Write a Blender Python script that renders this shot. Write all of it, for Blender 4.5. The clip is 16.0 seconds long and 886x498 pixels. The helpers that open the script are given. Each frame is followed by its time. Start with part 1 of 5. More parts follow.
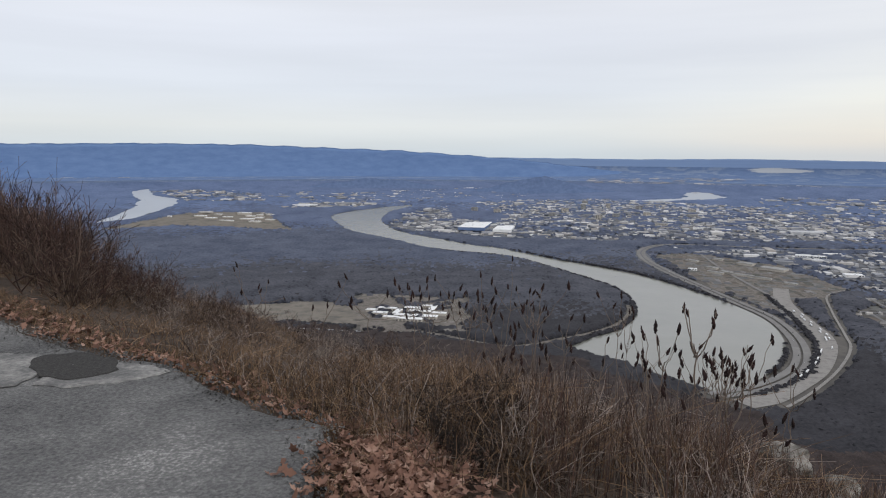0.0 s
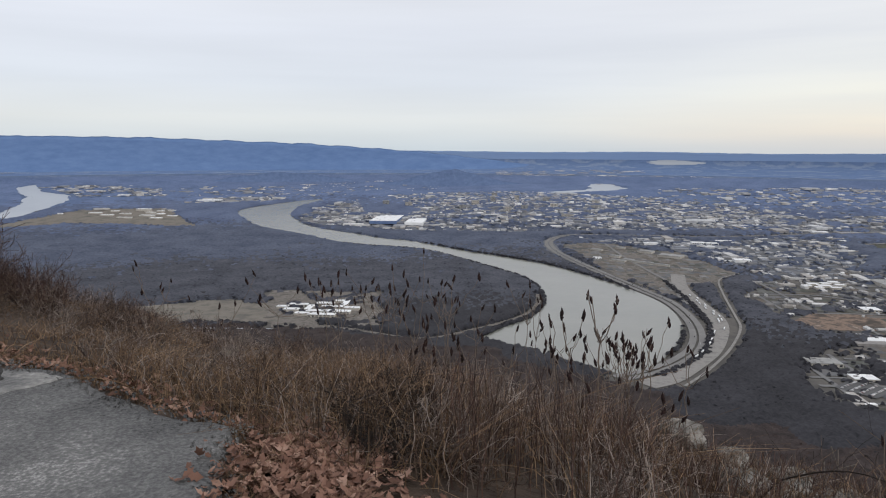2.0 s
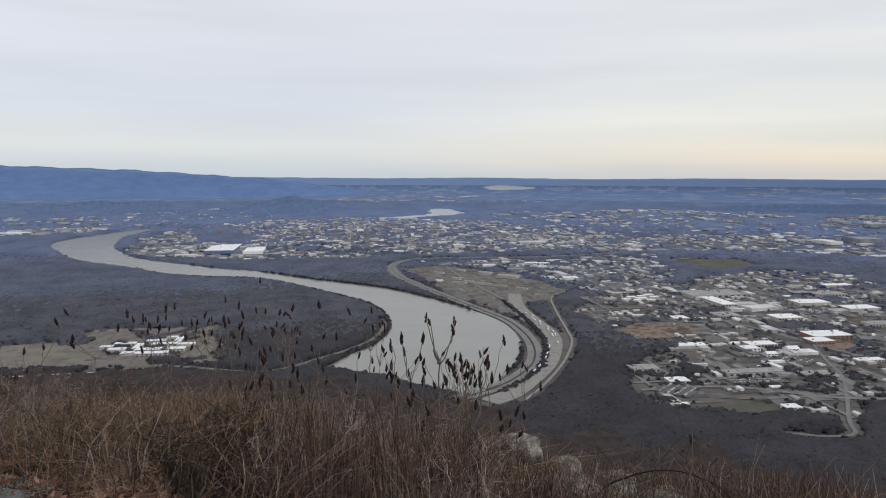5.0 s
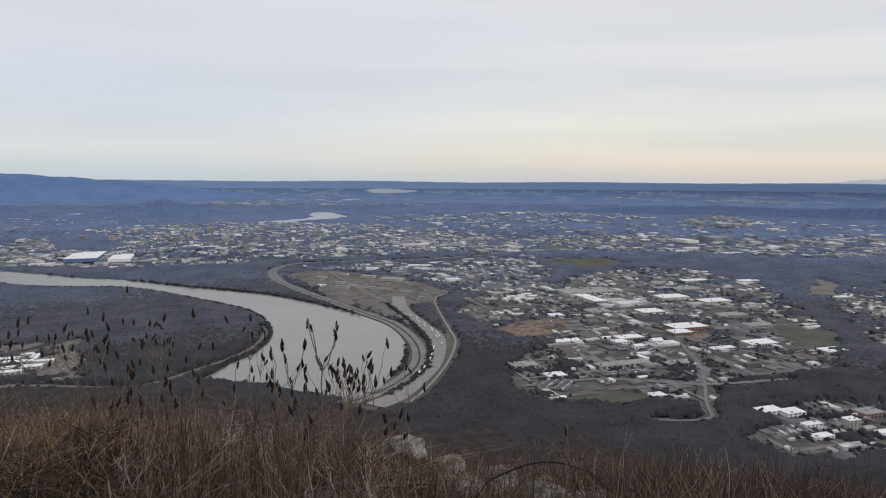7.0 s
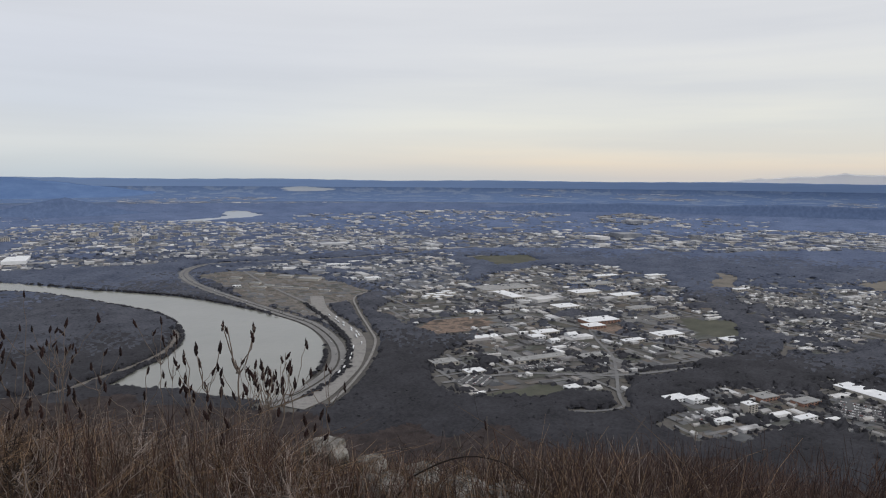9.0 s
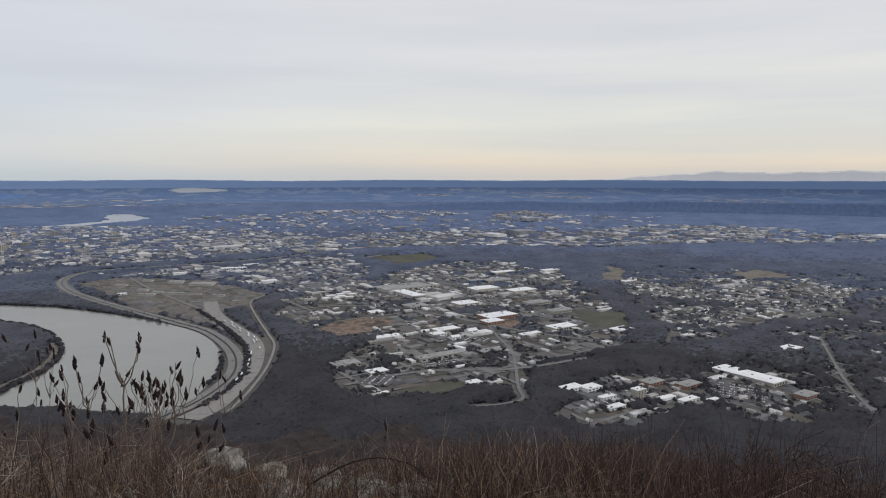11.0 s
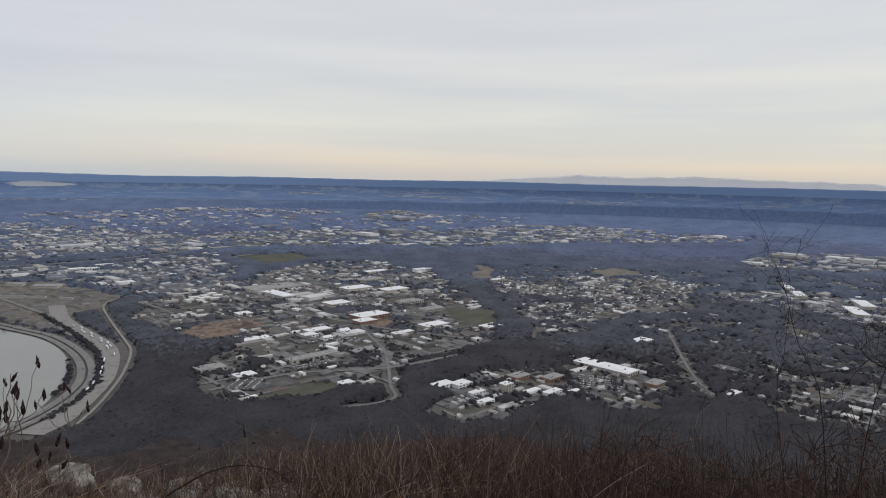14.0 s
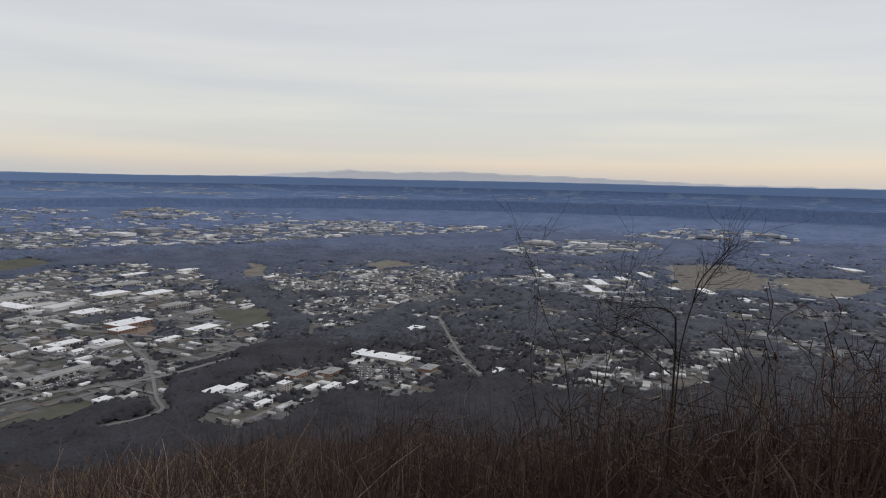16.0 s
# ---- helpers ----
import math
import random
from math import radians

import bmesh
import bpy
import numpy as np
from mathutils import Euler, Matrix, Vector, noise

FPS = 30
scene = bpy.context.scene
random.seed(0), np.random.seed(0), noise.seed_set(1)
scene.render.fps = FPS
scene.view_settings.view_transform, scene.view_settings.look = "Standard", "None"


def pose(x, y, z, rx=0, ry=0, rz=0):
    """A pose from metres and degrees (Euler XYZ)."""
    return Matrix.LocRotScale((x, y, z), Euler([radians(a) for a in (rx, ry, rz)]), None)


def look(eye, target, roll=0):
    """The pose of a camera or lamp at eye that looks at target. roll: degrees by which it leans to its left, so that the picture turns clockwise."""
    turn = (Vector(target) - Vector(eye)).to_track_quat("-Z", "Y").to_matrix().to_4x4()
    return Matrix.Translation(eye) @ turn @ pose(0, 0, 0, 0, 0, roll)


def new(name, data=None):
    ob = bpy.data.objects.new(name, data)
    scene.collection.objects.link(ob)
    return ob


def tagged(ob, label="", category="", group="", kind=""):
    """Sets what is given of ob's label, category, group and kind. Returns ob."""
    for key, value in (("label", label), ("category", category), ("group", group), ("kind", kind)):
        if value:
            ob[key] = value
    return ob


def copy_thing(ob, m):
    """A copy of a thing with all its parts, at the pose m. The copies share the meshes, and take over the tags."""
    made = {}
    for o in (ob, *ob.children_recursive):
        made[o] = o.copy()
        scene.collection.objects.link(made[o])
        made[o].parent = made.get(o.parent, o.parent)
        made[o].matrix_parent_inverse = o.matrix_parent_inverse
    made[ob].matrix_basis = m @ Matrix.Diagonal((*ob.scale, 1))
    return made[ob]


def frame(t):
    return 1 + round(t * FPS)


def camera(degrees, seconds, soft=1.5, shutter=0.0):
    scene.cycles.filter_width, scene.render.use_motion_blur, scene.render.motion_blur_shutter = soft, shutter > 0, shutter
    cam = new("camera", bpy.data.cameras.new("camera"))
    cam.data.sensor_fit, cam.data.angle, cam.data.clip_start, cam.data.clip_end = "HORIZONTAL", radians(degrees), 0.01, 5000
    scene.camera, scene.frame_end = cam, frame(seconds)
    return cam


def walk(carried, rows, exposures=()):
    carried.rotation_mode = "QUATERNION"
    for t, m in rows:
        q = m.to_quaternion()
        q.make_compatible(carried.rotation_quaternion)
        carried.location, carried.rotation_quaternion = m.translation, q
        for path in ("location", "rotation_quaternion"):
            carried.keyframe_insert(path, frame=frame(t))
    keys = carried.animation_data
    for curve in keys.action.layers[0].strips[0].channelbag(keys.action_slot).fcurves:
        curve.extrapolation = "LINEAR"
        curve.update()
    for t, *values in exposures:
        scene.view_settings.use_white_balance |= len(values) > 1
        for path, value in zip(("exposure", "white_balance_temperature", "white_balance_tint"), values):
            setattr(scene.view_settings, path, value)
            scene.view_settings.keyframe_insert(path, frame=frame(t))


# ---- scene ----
cam = camera(66.5, 16.0, soft=1.1)
ROWS = [
    (0, -0, -0, -0, 0, -7.96, 0.31),
    (0.5, -0.004, -0.002, 0.002, -2.06, -7.62, 0.18),
    (1, -0.001, -0.001, 0.002, -2.64, -7.55, 0.23),
    (1.5, 0.013, -0.001, 0.004, -5.06, -8.2, 0.32),
    (2, 0.018, -0.005, -0.002, -7.51, -8.5, 0.25),
    (2.5, 0.024, -0.003, -0.002, -9.73, -8.61, 0.33),
    (3, 0.035, 0.003, -0.002, -12.36, -8.08, 0.34),
    (3.2, 0.04, 0.006, -0.003, -13, -7.75, 0.33),
    (5.3, 0.1, 0.06, -0.02, -22.1, -6.05, 0.12),
    (5.5, 0.103, 0.064, -0.021, -22.93, -5.91, 0.13),
    (6, 0.107, 0.058, -0.019, -25.89, -6.22, 0.27),
    (6.5, 0.108, 0.054, -0.02, -27.92, -6.03, 0.32),
    (7, 0.106, 0.047, -0.018, -30.78, -5.97, 0.29),
    (7.5, 0.103, 0.047, -0.018, -32.68, -6.27, 0.2),
    (8, 0.109, 0.055, -0.019, -35.29, -6.04, 0.51),
    (8.5, 0.093, 0.038, -0.014, -36.54, -6.06, 0.44),
    (9, 0.093, 0.034, -0.013, -37.66, -6.08, 0.47),
    (9.5, 0.102, 0.035, -0.015, -40.22, -6.37, 0.66),
    (10, 0.11, 0.04, -0.016, -42.7, -6.42, 0.3),
    (12.3, 0.122, 0.018, -0.012, -50.5, -5.62, 0.33),
    (12.5, 0.123, 0.016, -0.011, -51.08, -5.61, 0.33),
    (12.8, 0.135, 0.025, -0.016, -47.3, -5.75, 0.45),
    (13, 0.137, 0.027, -0.018, -48.5, -5.78, 0.46),
    (13.5, 0.135, 0.006, -0.01, -52.54, -6.03, 0.75),
    (14, 0.121, -0.028, 0.005, -57.03, -6.03, 1.24),
    (14.5, 0.126, -0.037, 0.005, -61.93, -5.63, 1.31),
    (15, 0.131, -0.044, 0.004, -66.89, -6.04, 1.14),
    (15.5, 0.132, -0.048, 0.001, -70.98, -5.93, 1.2),
    (16, 0.13, -0.047, 0.001, -76.12, -6.08, 1.2),
]
EYE = 1.6
walk(cam, [(t, pose(x, y, EYE + z, 0, 0, yaw) @ pose(0, 0, 0, 90 + pitch) @ pose(0, 0, 0, 0, 0, roll))
           for t, x, y, z, yaw, pitch, roll in ROWS],
     exposures=[(0, .19), (3, .17), (5.5, .08), (9, 0), (12.5, -.05), (16, -.1)])


# ---------------------------------------------------------------- world, sun
SUN_AZ, SUN_EL = -150.0, 32.0          # behind and to the right of the first view


def make_world():
    w = bpy.data.worlds.new("overcast_sky")
    w.use_nodes = True
    scene.world = w
    nt = w.node_tree
    nt.nodes.clear()
    N = nt.nodes.new
    out, bg = N("ShaderNodeOutputWorld"), N("ShaderNodeBackground")
    sky = N("ShaderNodeTexSky")
    sky.sky_type, sky.sun_disc = "NISHITA", False
    sky.sun_elevation, sky.sun_rotation = radians(SUN_EL), radians(-SUN_AZ)
    sky_gain = N("ShaderNodeVectorMath")
    sky_gain.operation = "SCALE"
    sky_gain.inputs[3].default_value = 0.11
    nt.links.new(sky.outputs[0], sky_gain.inputs[0])
    co, sep = N("ShaderNodeTexCoord"), N("ShaderNodeSeparateXYZ")
    nt.links.new(co.outputs["Generated"], sep.inputs[0])
    # cloud deck: grey-white, a little bluer in a low band
    ramp = N("ShaderNodeValToRGB")
    stops = [(0.0, (.55, .61, .66)), (0.04, (.66, .685, .70)), (0.09, (.65, .685, .75)), (0.16, (.68, .705, .77)), (0.27, (.72, .73, .765)), (1.0, (.86, .87, .92))]
    el = ramp.color_ramp.elements
    el[0].position, el[1].position = stops[0][0], stops[-1][0]
    el[0].color, el[1].color = (*stops[0][1], 1), (*stops[-1][1], 1)
    for p, c in stops[1:-1]:
        el.new(p).color = (*c, 1)
    nt.links.new(sep.outputs[2], ramp.inputs[0])
    # long flat streaks
    mp, nz = N("ShaderNodeMapping"), N("ShaderNodeTexNoise")
    mp.inputs["Scale"].default_value = (0.8, 0.8, 11.0)
    nz.inputs["Scale"].default_value, nz.inputs["Detail"].default_value, nz.inputs["Roughness"].default_value = 1.7, 4.0, 0.5
    nt.links.new(co.outputs["Generated"], mp.inputs[0])
    nt.links.new(mp.outputs[0], nz.inputs[0])
    st = N("ShaderNodeMapRange")
    st.inputs[1].default_value, st.inputs[2].default_value, st.inputs[3].default_value, st.inputs[4].default_value = 0.32, 0.68, 0.945, 1.045
    nt.links.new(nz.outputs[0], st.inputs[0])
    mul = N("ShaderNodeVectorMath")
    mul.operation = "SCALE"
    nt.links.new(ramp.outputs[0], mul.inputs[0])
    nt.links.new(st.outputs[0], mul.inputs[3])
    # warm light low in the east
    dot = N("ShaderNodeVectorMath")
    dot.operation = "DOT_PRODUCT"
    dot.inputs[1].default_value = (math.sin(radians(85)), math.cos(radians(85)), 0)
    nt.links.new(co.outputs["Generated"], dot.inputs[0])
    side = N("ShaderNodeMapRange")
    side.interpolation_type = "SMOOTHSTEP"
    side.inputs[1].default_value, side.inputs[2].default_value = 0.2, 1.0
    nt.links.new(dot.outputs["Value"], side.inputs[0])
    band = N("ShaderNodeValToRGB")
    b = band.color_ramp.elements
    b[0].position, b[1].position = 0.0, 0.3
    b[0].color, b[1].color = (.55, .55, .55, 1), (0, 0, 0, 1)
    b.new(0.02).color = (.9, .9, .9, 1)
    b.new(0.06).color = (.75, .75, .75, 1)
    b.new(0.13).color = (.55, .55, .55, 1)
    nt.links.new(sep.outputs[2], band.inputs[0])
    wf = N("ShaderNodeMath")
    wf.operation = "MULTIPLY"
    nt.links.new(side.outputs[0], wf.inputs[0])
    nt.links.new(band.outputs[0], wf.inputs[1])
    glow = N("ShaderNodeMapRange")      # the light breaks through in long streaks
    glow.inputs[1].default_value, glow.inputs[2].default_value, glow.inputs[3].default_value, glow.inputs[4].default_value = 0.36, 0.66, 0.55, 1.3
    nt.links.new(nz.outputs[0], glow.inputs[0])
    wg = N("ShaderNodeMath")
    wg.operation, wg.use_clamp = "MULTIPLY", True
    nt.links.new(wf.outputs[0], wg.inputs[0])
    nt.links.new(glow.outputs[0], wg.inputs[1])
    warm = N("ShaderNodeMix")
    warm.data_type = "RGBA"
    tone = N("ShaderNodeValToRGB")
    q = tone.color_ramp.elements
    q[0].position, q[1].position = 0.0, 0.2
    q[0].color, q[1].color = (.72, .62, .54, 1), (.84, .83, .78, 1)
    q.new(0.025).color = (.86, .75, .61, 1)
    q.new(0.075).color = (.90, .87, .74, 1)
    nt.links.new(sep.outputs[2], tone.inputs[0])
    nt.links.new(tone.outputs[0], warm.inputs["B"])
    nt.links.new(wg.outputs[0], warm.inputs["Factor"])
    nt.links.new(mul.outputs[0], warm.inputs["A"])
    mix = N("ShaderNodeMix")
    mix.data_type = "RGBA"
    mix.inputs["Factor"].default_value = 0.93
    nt.links.new(sky_gain.outputs[0], mix.inputs["A"])
    nt.links.new(warm.outputs["Result"], mix.inputs["B"])
    nt.links.new(mix.outputs["Result"], bg.inputs[0])
    nt.links.new(bg.outputs[0], out.inputs[0])


make_world()
sun_data = bpy.data.lights.new("sun", "SUN")
sun_data.energy, sun_data.angle, sun_data.color = 0.9, radians(14), (1.0, .95, .88)
sun = new("sun", sun_data)
sun.matrix_world = look((0, 0, 60), (0 + math.sin(radians(SUN_AZ)), -math.cos(radians(SUN_AZ)) * 1.0, 60 - math.tan(radians(SUN_EL))))


# ---------------------------------------------------------------- materials
def material(name, colours, scale=1.0, rough=0.85, bump=0.0, bump_scale=None, detail=6.0, random_by="", vary=.75, patches=0.0, metal=0.0, stretch=(1, 1, 1), spread=(0.3, 0.7), spec=0.3, up=0.0, polar=None):
    """Noise-driven colour at two scales, with relief; random_by 'island' or 'object' varies the pieces.
    up: twiggy crowns take light from above whatever way their clumps face; polar: bands run round the overlook."""
    m = bpy.data.materials.new(name)
    m.use_nodes = True
    nt = m.node_tree
    N, K = nt.nodes.new, nt.links.new
    b = nt.nodes["Principled BSDF"]
    b.inputs["Roughness"].default_value, b.inputs["Metallic"].default_value = rough, metal
    b.inputs["Specular IOR Level"].default_value = spec
    co, mp, nz = N("ShaderNodeTexCoord"), N("ShaderNodeMapping"), N("ShaderNodeTexNoise")
    mp.inputs["Scale"].default_value = stretch
    if polar:
        sp, ar, ln, cb = N("ShaderNodeSeparateXYZ"), N("ShaderNodeMath"), N("ShaderNodeVectorMath"), N("ShaderNodeCombineXYZ")
        ar.operation, ln.operation = "ARCTAN2", "LENGTH"
        K(co.outputs["Object"], sp.inputs[0])
        K(sp.outputs[0], ar.inputs[0])
        K(sp.outputs[1], ar.inputs[1])
        K(co.outputs["Object"], ln.inputs[0])
        K(ar.outputs[0], cb.inputs[0])
        K(ln.outputs["Value"], cb.inputs[1])
        K(cb.outputs[0], mp.inputs[0])
        mp.inputs["Scale"].default_value = polar
    else:
        K(co.outputs["Object"], mp.inputs[0])
    K(mp.outputs[0], nz.inputs[0])
    nz.inputs["Scale"].default_value, nz.inputs["Detail"].default_value = scale, detail
    nz.inputs["Roughness"].default_value = 0.62
    rng = N("ShaderNodeMapRange")
    rng.inputs[1].default_value, rng.inputs[2].default_value = spread
    K(nz.outputs[0], rng.inputs[0])
    fac = rng.outputs[0]
    if random_by:
        src = N("ShaderNodeNewGeometry").outputs["Random Per Island"] if random_by == "island" else N("ShaderNodeObjectInfo").outputs["Random"]
        mx = N("ShaderNodeMix")
        mx.inputs["Factor"].default_value = vary
        K(fac, mx.inputs["A"])
        K(src, mx.inputs["B"])
        fac = mx.outputs["Result"]
    if patches:      # broad stands of lighter and darker growth
        n3, r3, m3 = N("ShaderNodeTexNoise"), N("ShaderNodeMapRange"), N("ShaderNodeMix")
        n3.inputs["Scale"].default_value, n3.inputs["Detail"].default_value = patches, 5
        r3.inputs[1].default_value, r3.inputs[2].default_value = .36, .64
        m3.inputs["Factor"].default_value = .5
        K(mp.outputs[0], n3.inputs[0])
        K(n3.outputs[0], r3.inputs[0])
        K(fac, m3.inputs["A"])
        K(r3.outputs[0], m3.inputs["B"])
        fac = m3.outputs["Result"]
    ramp = N("ShaderNodeValToRGB")
    e = ramp.color_ramp.elements
    n = len(colours)
    e[0].color, e[1].color = (*colours[0], 1), (*colours[-1], 1)
    for i in range(1, n - 1):
        e.new(i / (n - 1)).color = (*colours[i], 1)
    K(fac, ramp.inputs[0])
    K(ramp.outputs[0], b.inputs["Base Color"])
    if up:
        ge, mx, nn = N("ShaderNodeNewGeometry"), N("ShaderNodeMix"), N("ShaderNodeVectorMath")
        mx.data_type = "VECTOR"
        mx.inputs["Factor"].default_value = up
        K(ge.outputs["Normal"], mx.inputs["A"])
        mx.inputs["B"].default_value = (0, 0, 1)
        nn.operation = "NORMALIZE"
        K(mx.outputs["Result"], nn.inputs[0])
        K(nn.outputs[0], b.inputs["Normal"])
    if bump:
        n2, bp = N("ShaderNodeTexNoise"), N("ShaderNodeBump")
        n2.inputs["Scale"].default_value, n2.inputs["Detail"].default_value = bump_scale or scale * 5, 5
        K(mp.outputs[0], n2.inputs[0])
        K(n2.outputs[0], bp.inputs["Height"])
        bp.inputs["Strength"].default_value = bump
        bp.inputs["Distance"].default_value = 1.0 / (bump_scale or scale * 5)
        K(bp.outputs[0], b.inputs["Normal"])
    return m


M_soil = material("leaf_mould_soil", [(.025, .017, .012), (.05, .035, .026), (.085, .06, .042)], 3.0, .95, .5, 14)
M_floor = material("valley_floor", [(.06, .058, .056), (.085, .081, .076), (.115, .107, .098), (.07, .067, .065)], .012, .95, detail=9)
# Farther floor and plain: haze put into bluer base colours.
M_floor_haze = material("valley_floor_haze", [(.08, .088, .108), (.11, .118, .135), (.15, .152, .16), (.09, .10, .122)], .02, .95, detail=9)
M_far_haze = material("far_land_haze", [(.09, .125, .21), (.12, .16, .25), (.10, .14, .23), (.17, .205, .28), (.11, .15, .245)], .02, .95, detail=12, spread=(.36, .62), spec=0, polar=(1700, 1.6, 1))
M_asphalt = material("weathered_asphalt", [(.025, .025, .026), (.075, .075, .076), (.115, .115, .116), (.165, .164, .162), (.33, .328, .32)], 48.0, .95, 1.0, 110, detail=14, spread=(.36, .64), patches=1.1)
M_patch = material("fresh_bitumen_patch", [(.02, .019, .019), (.034, .033, .032), (.055, .053, .051)], 40, .95, 1.0, 90)
M_pale = material("pale_cement", [(.085, .085, .086), (.12, .12, .12), (.2, .197, .19), (.30, .295, .285)], 26, .95, .5, 150, spread=(.34, .66), detail=12, patches=4)
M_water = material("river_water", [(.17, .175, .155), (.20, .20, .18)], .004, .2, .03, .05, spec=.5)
# Brighter copy of the water: sky reflection put into its base colour.
M_sheen_water = material("sky_sheen_water", [(.36, .39, .43), (.44, .47, .50)], .002, .35)
M_dark = material("dark_sapling_bark", [(.012, .009, .008), (.03, .022, .018)], 12, .9)
M_road = material("motorway_concrete", [(.155, .152, .15), (.21, .206, .2)], .03, .9)
M_rail = material("rail_ballast", [(.15, .145, .14), (.25, .24, .228), (.19, .182, .172)], .05, .9, detail=9)
M_field = material("dormant_grass", [(.092, .087, .080), (.14, .128, .110), (.18, .162, .138), (.11, .105, .093)], .02, .95, detail=9)
M_green = material("winter_pasture", [(.055, .058, .044), (.078, .08, .06), (.11, .105, .082)], .015, .95, detail=9)
M_dirt = material("bare_red_earth", [(.06, .05, .043), (.125, .094, .075), (.23, .165, .128), (.085, .069, .058), (.29, .23, .19)], .018, .95, detail=12, spread=(.38, .62))
M_brown = material("cleared_ground", [(.075, .068, .06), (.12, .108, .095), (.17, .155, .14), (.095, .084, .073), (.22, .205, .19)], .03, .95, detail=12, spread=(.34, .66))
M_lot = material("car_park_asphalt", [(.07, .07, .073), (.12, .12, .122)], .02, .9)
M_woods = material("bare_hillside_trees", [(.012, .0085, .0085), (.029, .0205, .0195), (.058, .044, .041)], .4, .95, patches=.03, detail=12, spread=(.39, .61), up=.55)
# Bluer, paler tint per belt: distance haze painted into the woods' colour.
WOOD_HAZE_TINTS = [((.0115, .0118, .0155), (.040, .040, .048)), ((.022, .025, .036), (.076, .080, .099)), ((.034, .045, .078), (.092, .108, .152)), ((.050, .070, .13), (.108, .137, .218)), ((.072, .108, .20), (.132, .178, .30))]
M_haze_belts = [material("winter_woods_haze_belt", [lo, tuple((p + q) / 2 for p, q in zip(lo, hi)), hi], f, .95, patches=g, detail=10, spread=(.39, .61), up=.6) for (lo, hi), f, g in zip(WOOD_HAZE_TINTS, (.16, .12, .1, .1, .1), (.012, .01, .008, .008, .008))]
# Skyline forms: blue and paleness of the air painted into their base colours.
M_ridge_haze = material("ridge_haze_blue", [(.11, .182, .345), (.13, .208, .382), (.15, .235, .415)], .012, .95, detail=12, spec=0, stretch=(1, 1, 3))
M_knoll_haze = material("knoll_haze_blue", [(.088, .128, .225), (.108, .152, .26), (.132, .182, .30)], .05, .95, detail=12, spec=0)
M_skyline_haze = material("skyline_haze_blue", [(.21, .30, .48), (.23, .325, .51)], .004, .95, spec=0, stretch=(1, 1, 30))
# Outermost land, with aerial haze mixed into its colour.
M_rim_haze = material("rim_land_haze", [(.105, .16, .285), (.14, .20, .335), (.115, .172, .30), (.20, .255, .36), (.135, .195, .33)], .02, .95, detail=12, spread=(.32, .68), spec=0, polar=(1500, 3.0, 1))
M_mountain_haze = material("mountain_haze_pale", [(.78, .77, .78), (.82, .81, .81)], .004, .95, spec=0)
M_white = material("white_roof_membrane", [(.64, .65, .66), (.82, .83, .84)], .05, .7)
M_grey = material("grey_roof", [(.22, .22, .22), (.33, .33, .32)], .05, .8)
M_tan = material("tan_wall", [(.36, .335, .30), (.48, .455, .415)], .08, .9)
M_brick = material("brick_wall", [(.22, .12, .09), (.3, .18, .14)], .08, .9)
M_blue = material("blue_cladding", [(.09, .14, .27), (.13, .19, .33)], .05, .7)
M_houses = material("house_mix", [(.06, .062, .07), (.14, .135, .135), (.45, .445, .44), (.24, .225, .21), (.80, .80, .80), (.08, .083, .095), (.33, .31, .29), (.60, .60, .60), (.11, .105, .105), (.84, .84, .85)], .02, .85, random_by="island", vary=.9)
# Hazed copies of house and yard colours: bluer, contrast lowered for distance.
M_house_haze = material("house_haze_mix", [(.11, .13, .17), (.26, .265, .28), (.52, .515, .51), (.15, .165, .20), (.34, .32, .30), (.72, .72, .725), (.16, .175, .205), (.44, .435, .43)], .02, .85, random_by="island", vary=.9)
M_yard_haze = material("yard_haze_mix", [(.10, .115, .15), (.15, .165, .195), (.22, .23, .25), (.13, .145, .175)], .02, .95, random_by="island")
M_yards = material("yard_mix", [(.05, .053, .06), (.09, .093, .10), (.14, .142, .146), (.12, .10, .085), (.062, .066, .056), (.17, .168, .166), (.25, .25, .25)], .02, .95, random_by="island")
M_street = material("street_asphalt", [(.13, .13, .132), (.19, .19, .19)], .03, .9)
M_cars = material("car_paint_mix", [(.02, .02, .022), (.7, .7, .7), (.3, .3, .31), (.8, .8, .8), (.05, .05, .055), (.5, .5, .51), (.16, .05, .045), (.85, .85, .85)], .02, .35, random_by="island", vary=.95, spec=.5)
M_pane = material("window_glass_dark", [(.03, .035, .04), (.06, .065, .07)], .2, .15, spec=.6)
M_twig = material("brown_twigs", [(.012, .008, .006), (.04, .026, .02), (.11, .074, .057), (.26, .195, .155)], 6, .9, random_by="island")
M_twig_red = material("reddish_twigs", [(.012, .007, .006), (.032, .018, .015), (.07, .04, .032), (.14, .088, .07)], 6, .9, random_by="island")
M_twig_grey = material("grey_canes", [(.03, .022, .019), (.10, .078, .068), (.22, .18, .158), (.40, .34, .30)], 6, .9, random_by="island")
M_straw = material("dry_straw", [(.022, .013, .008), (.075, .044, .025), (.17, .108, .064), (.33, .235, .15)], 4, .85, random_by="island")
M_sumac = material("sumac_bark", [(.11, .085, .068), (.19, .15, .125)], 9, .85, .3, 40)
M_plume = material("maroon_seed_heads", [(.012, .007, .007), (.03, .014, .013)], 40, .95, .6, 160, random_by="object")
M_bark = material("grey_bark", [(.09, .075, .065), (.16, .14, .125)], 8, .95, random_by="island")
M_rock = material("lichened_limestone", [(.035, .032, .028), (.10, .094, .084), (.22, .208, .19), (.36, .345, .32)], 7, .95, 1.0, 22, detail=12, patches=5)
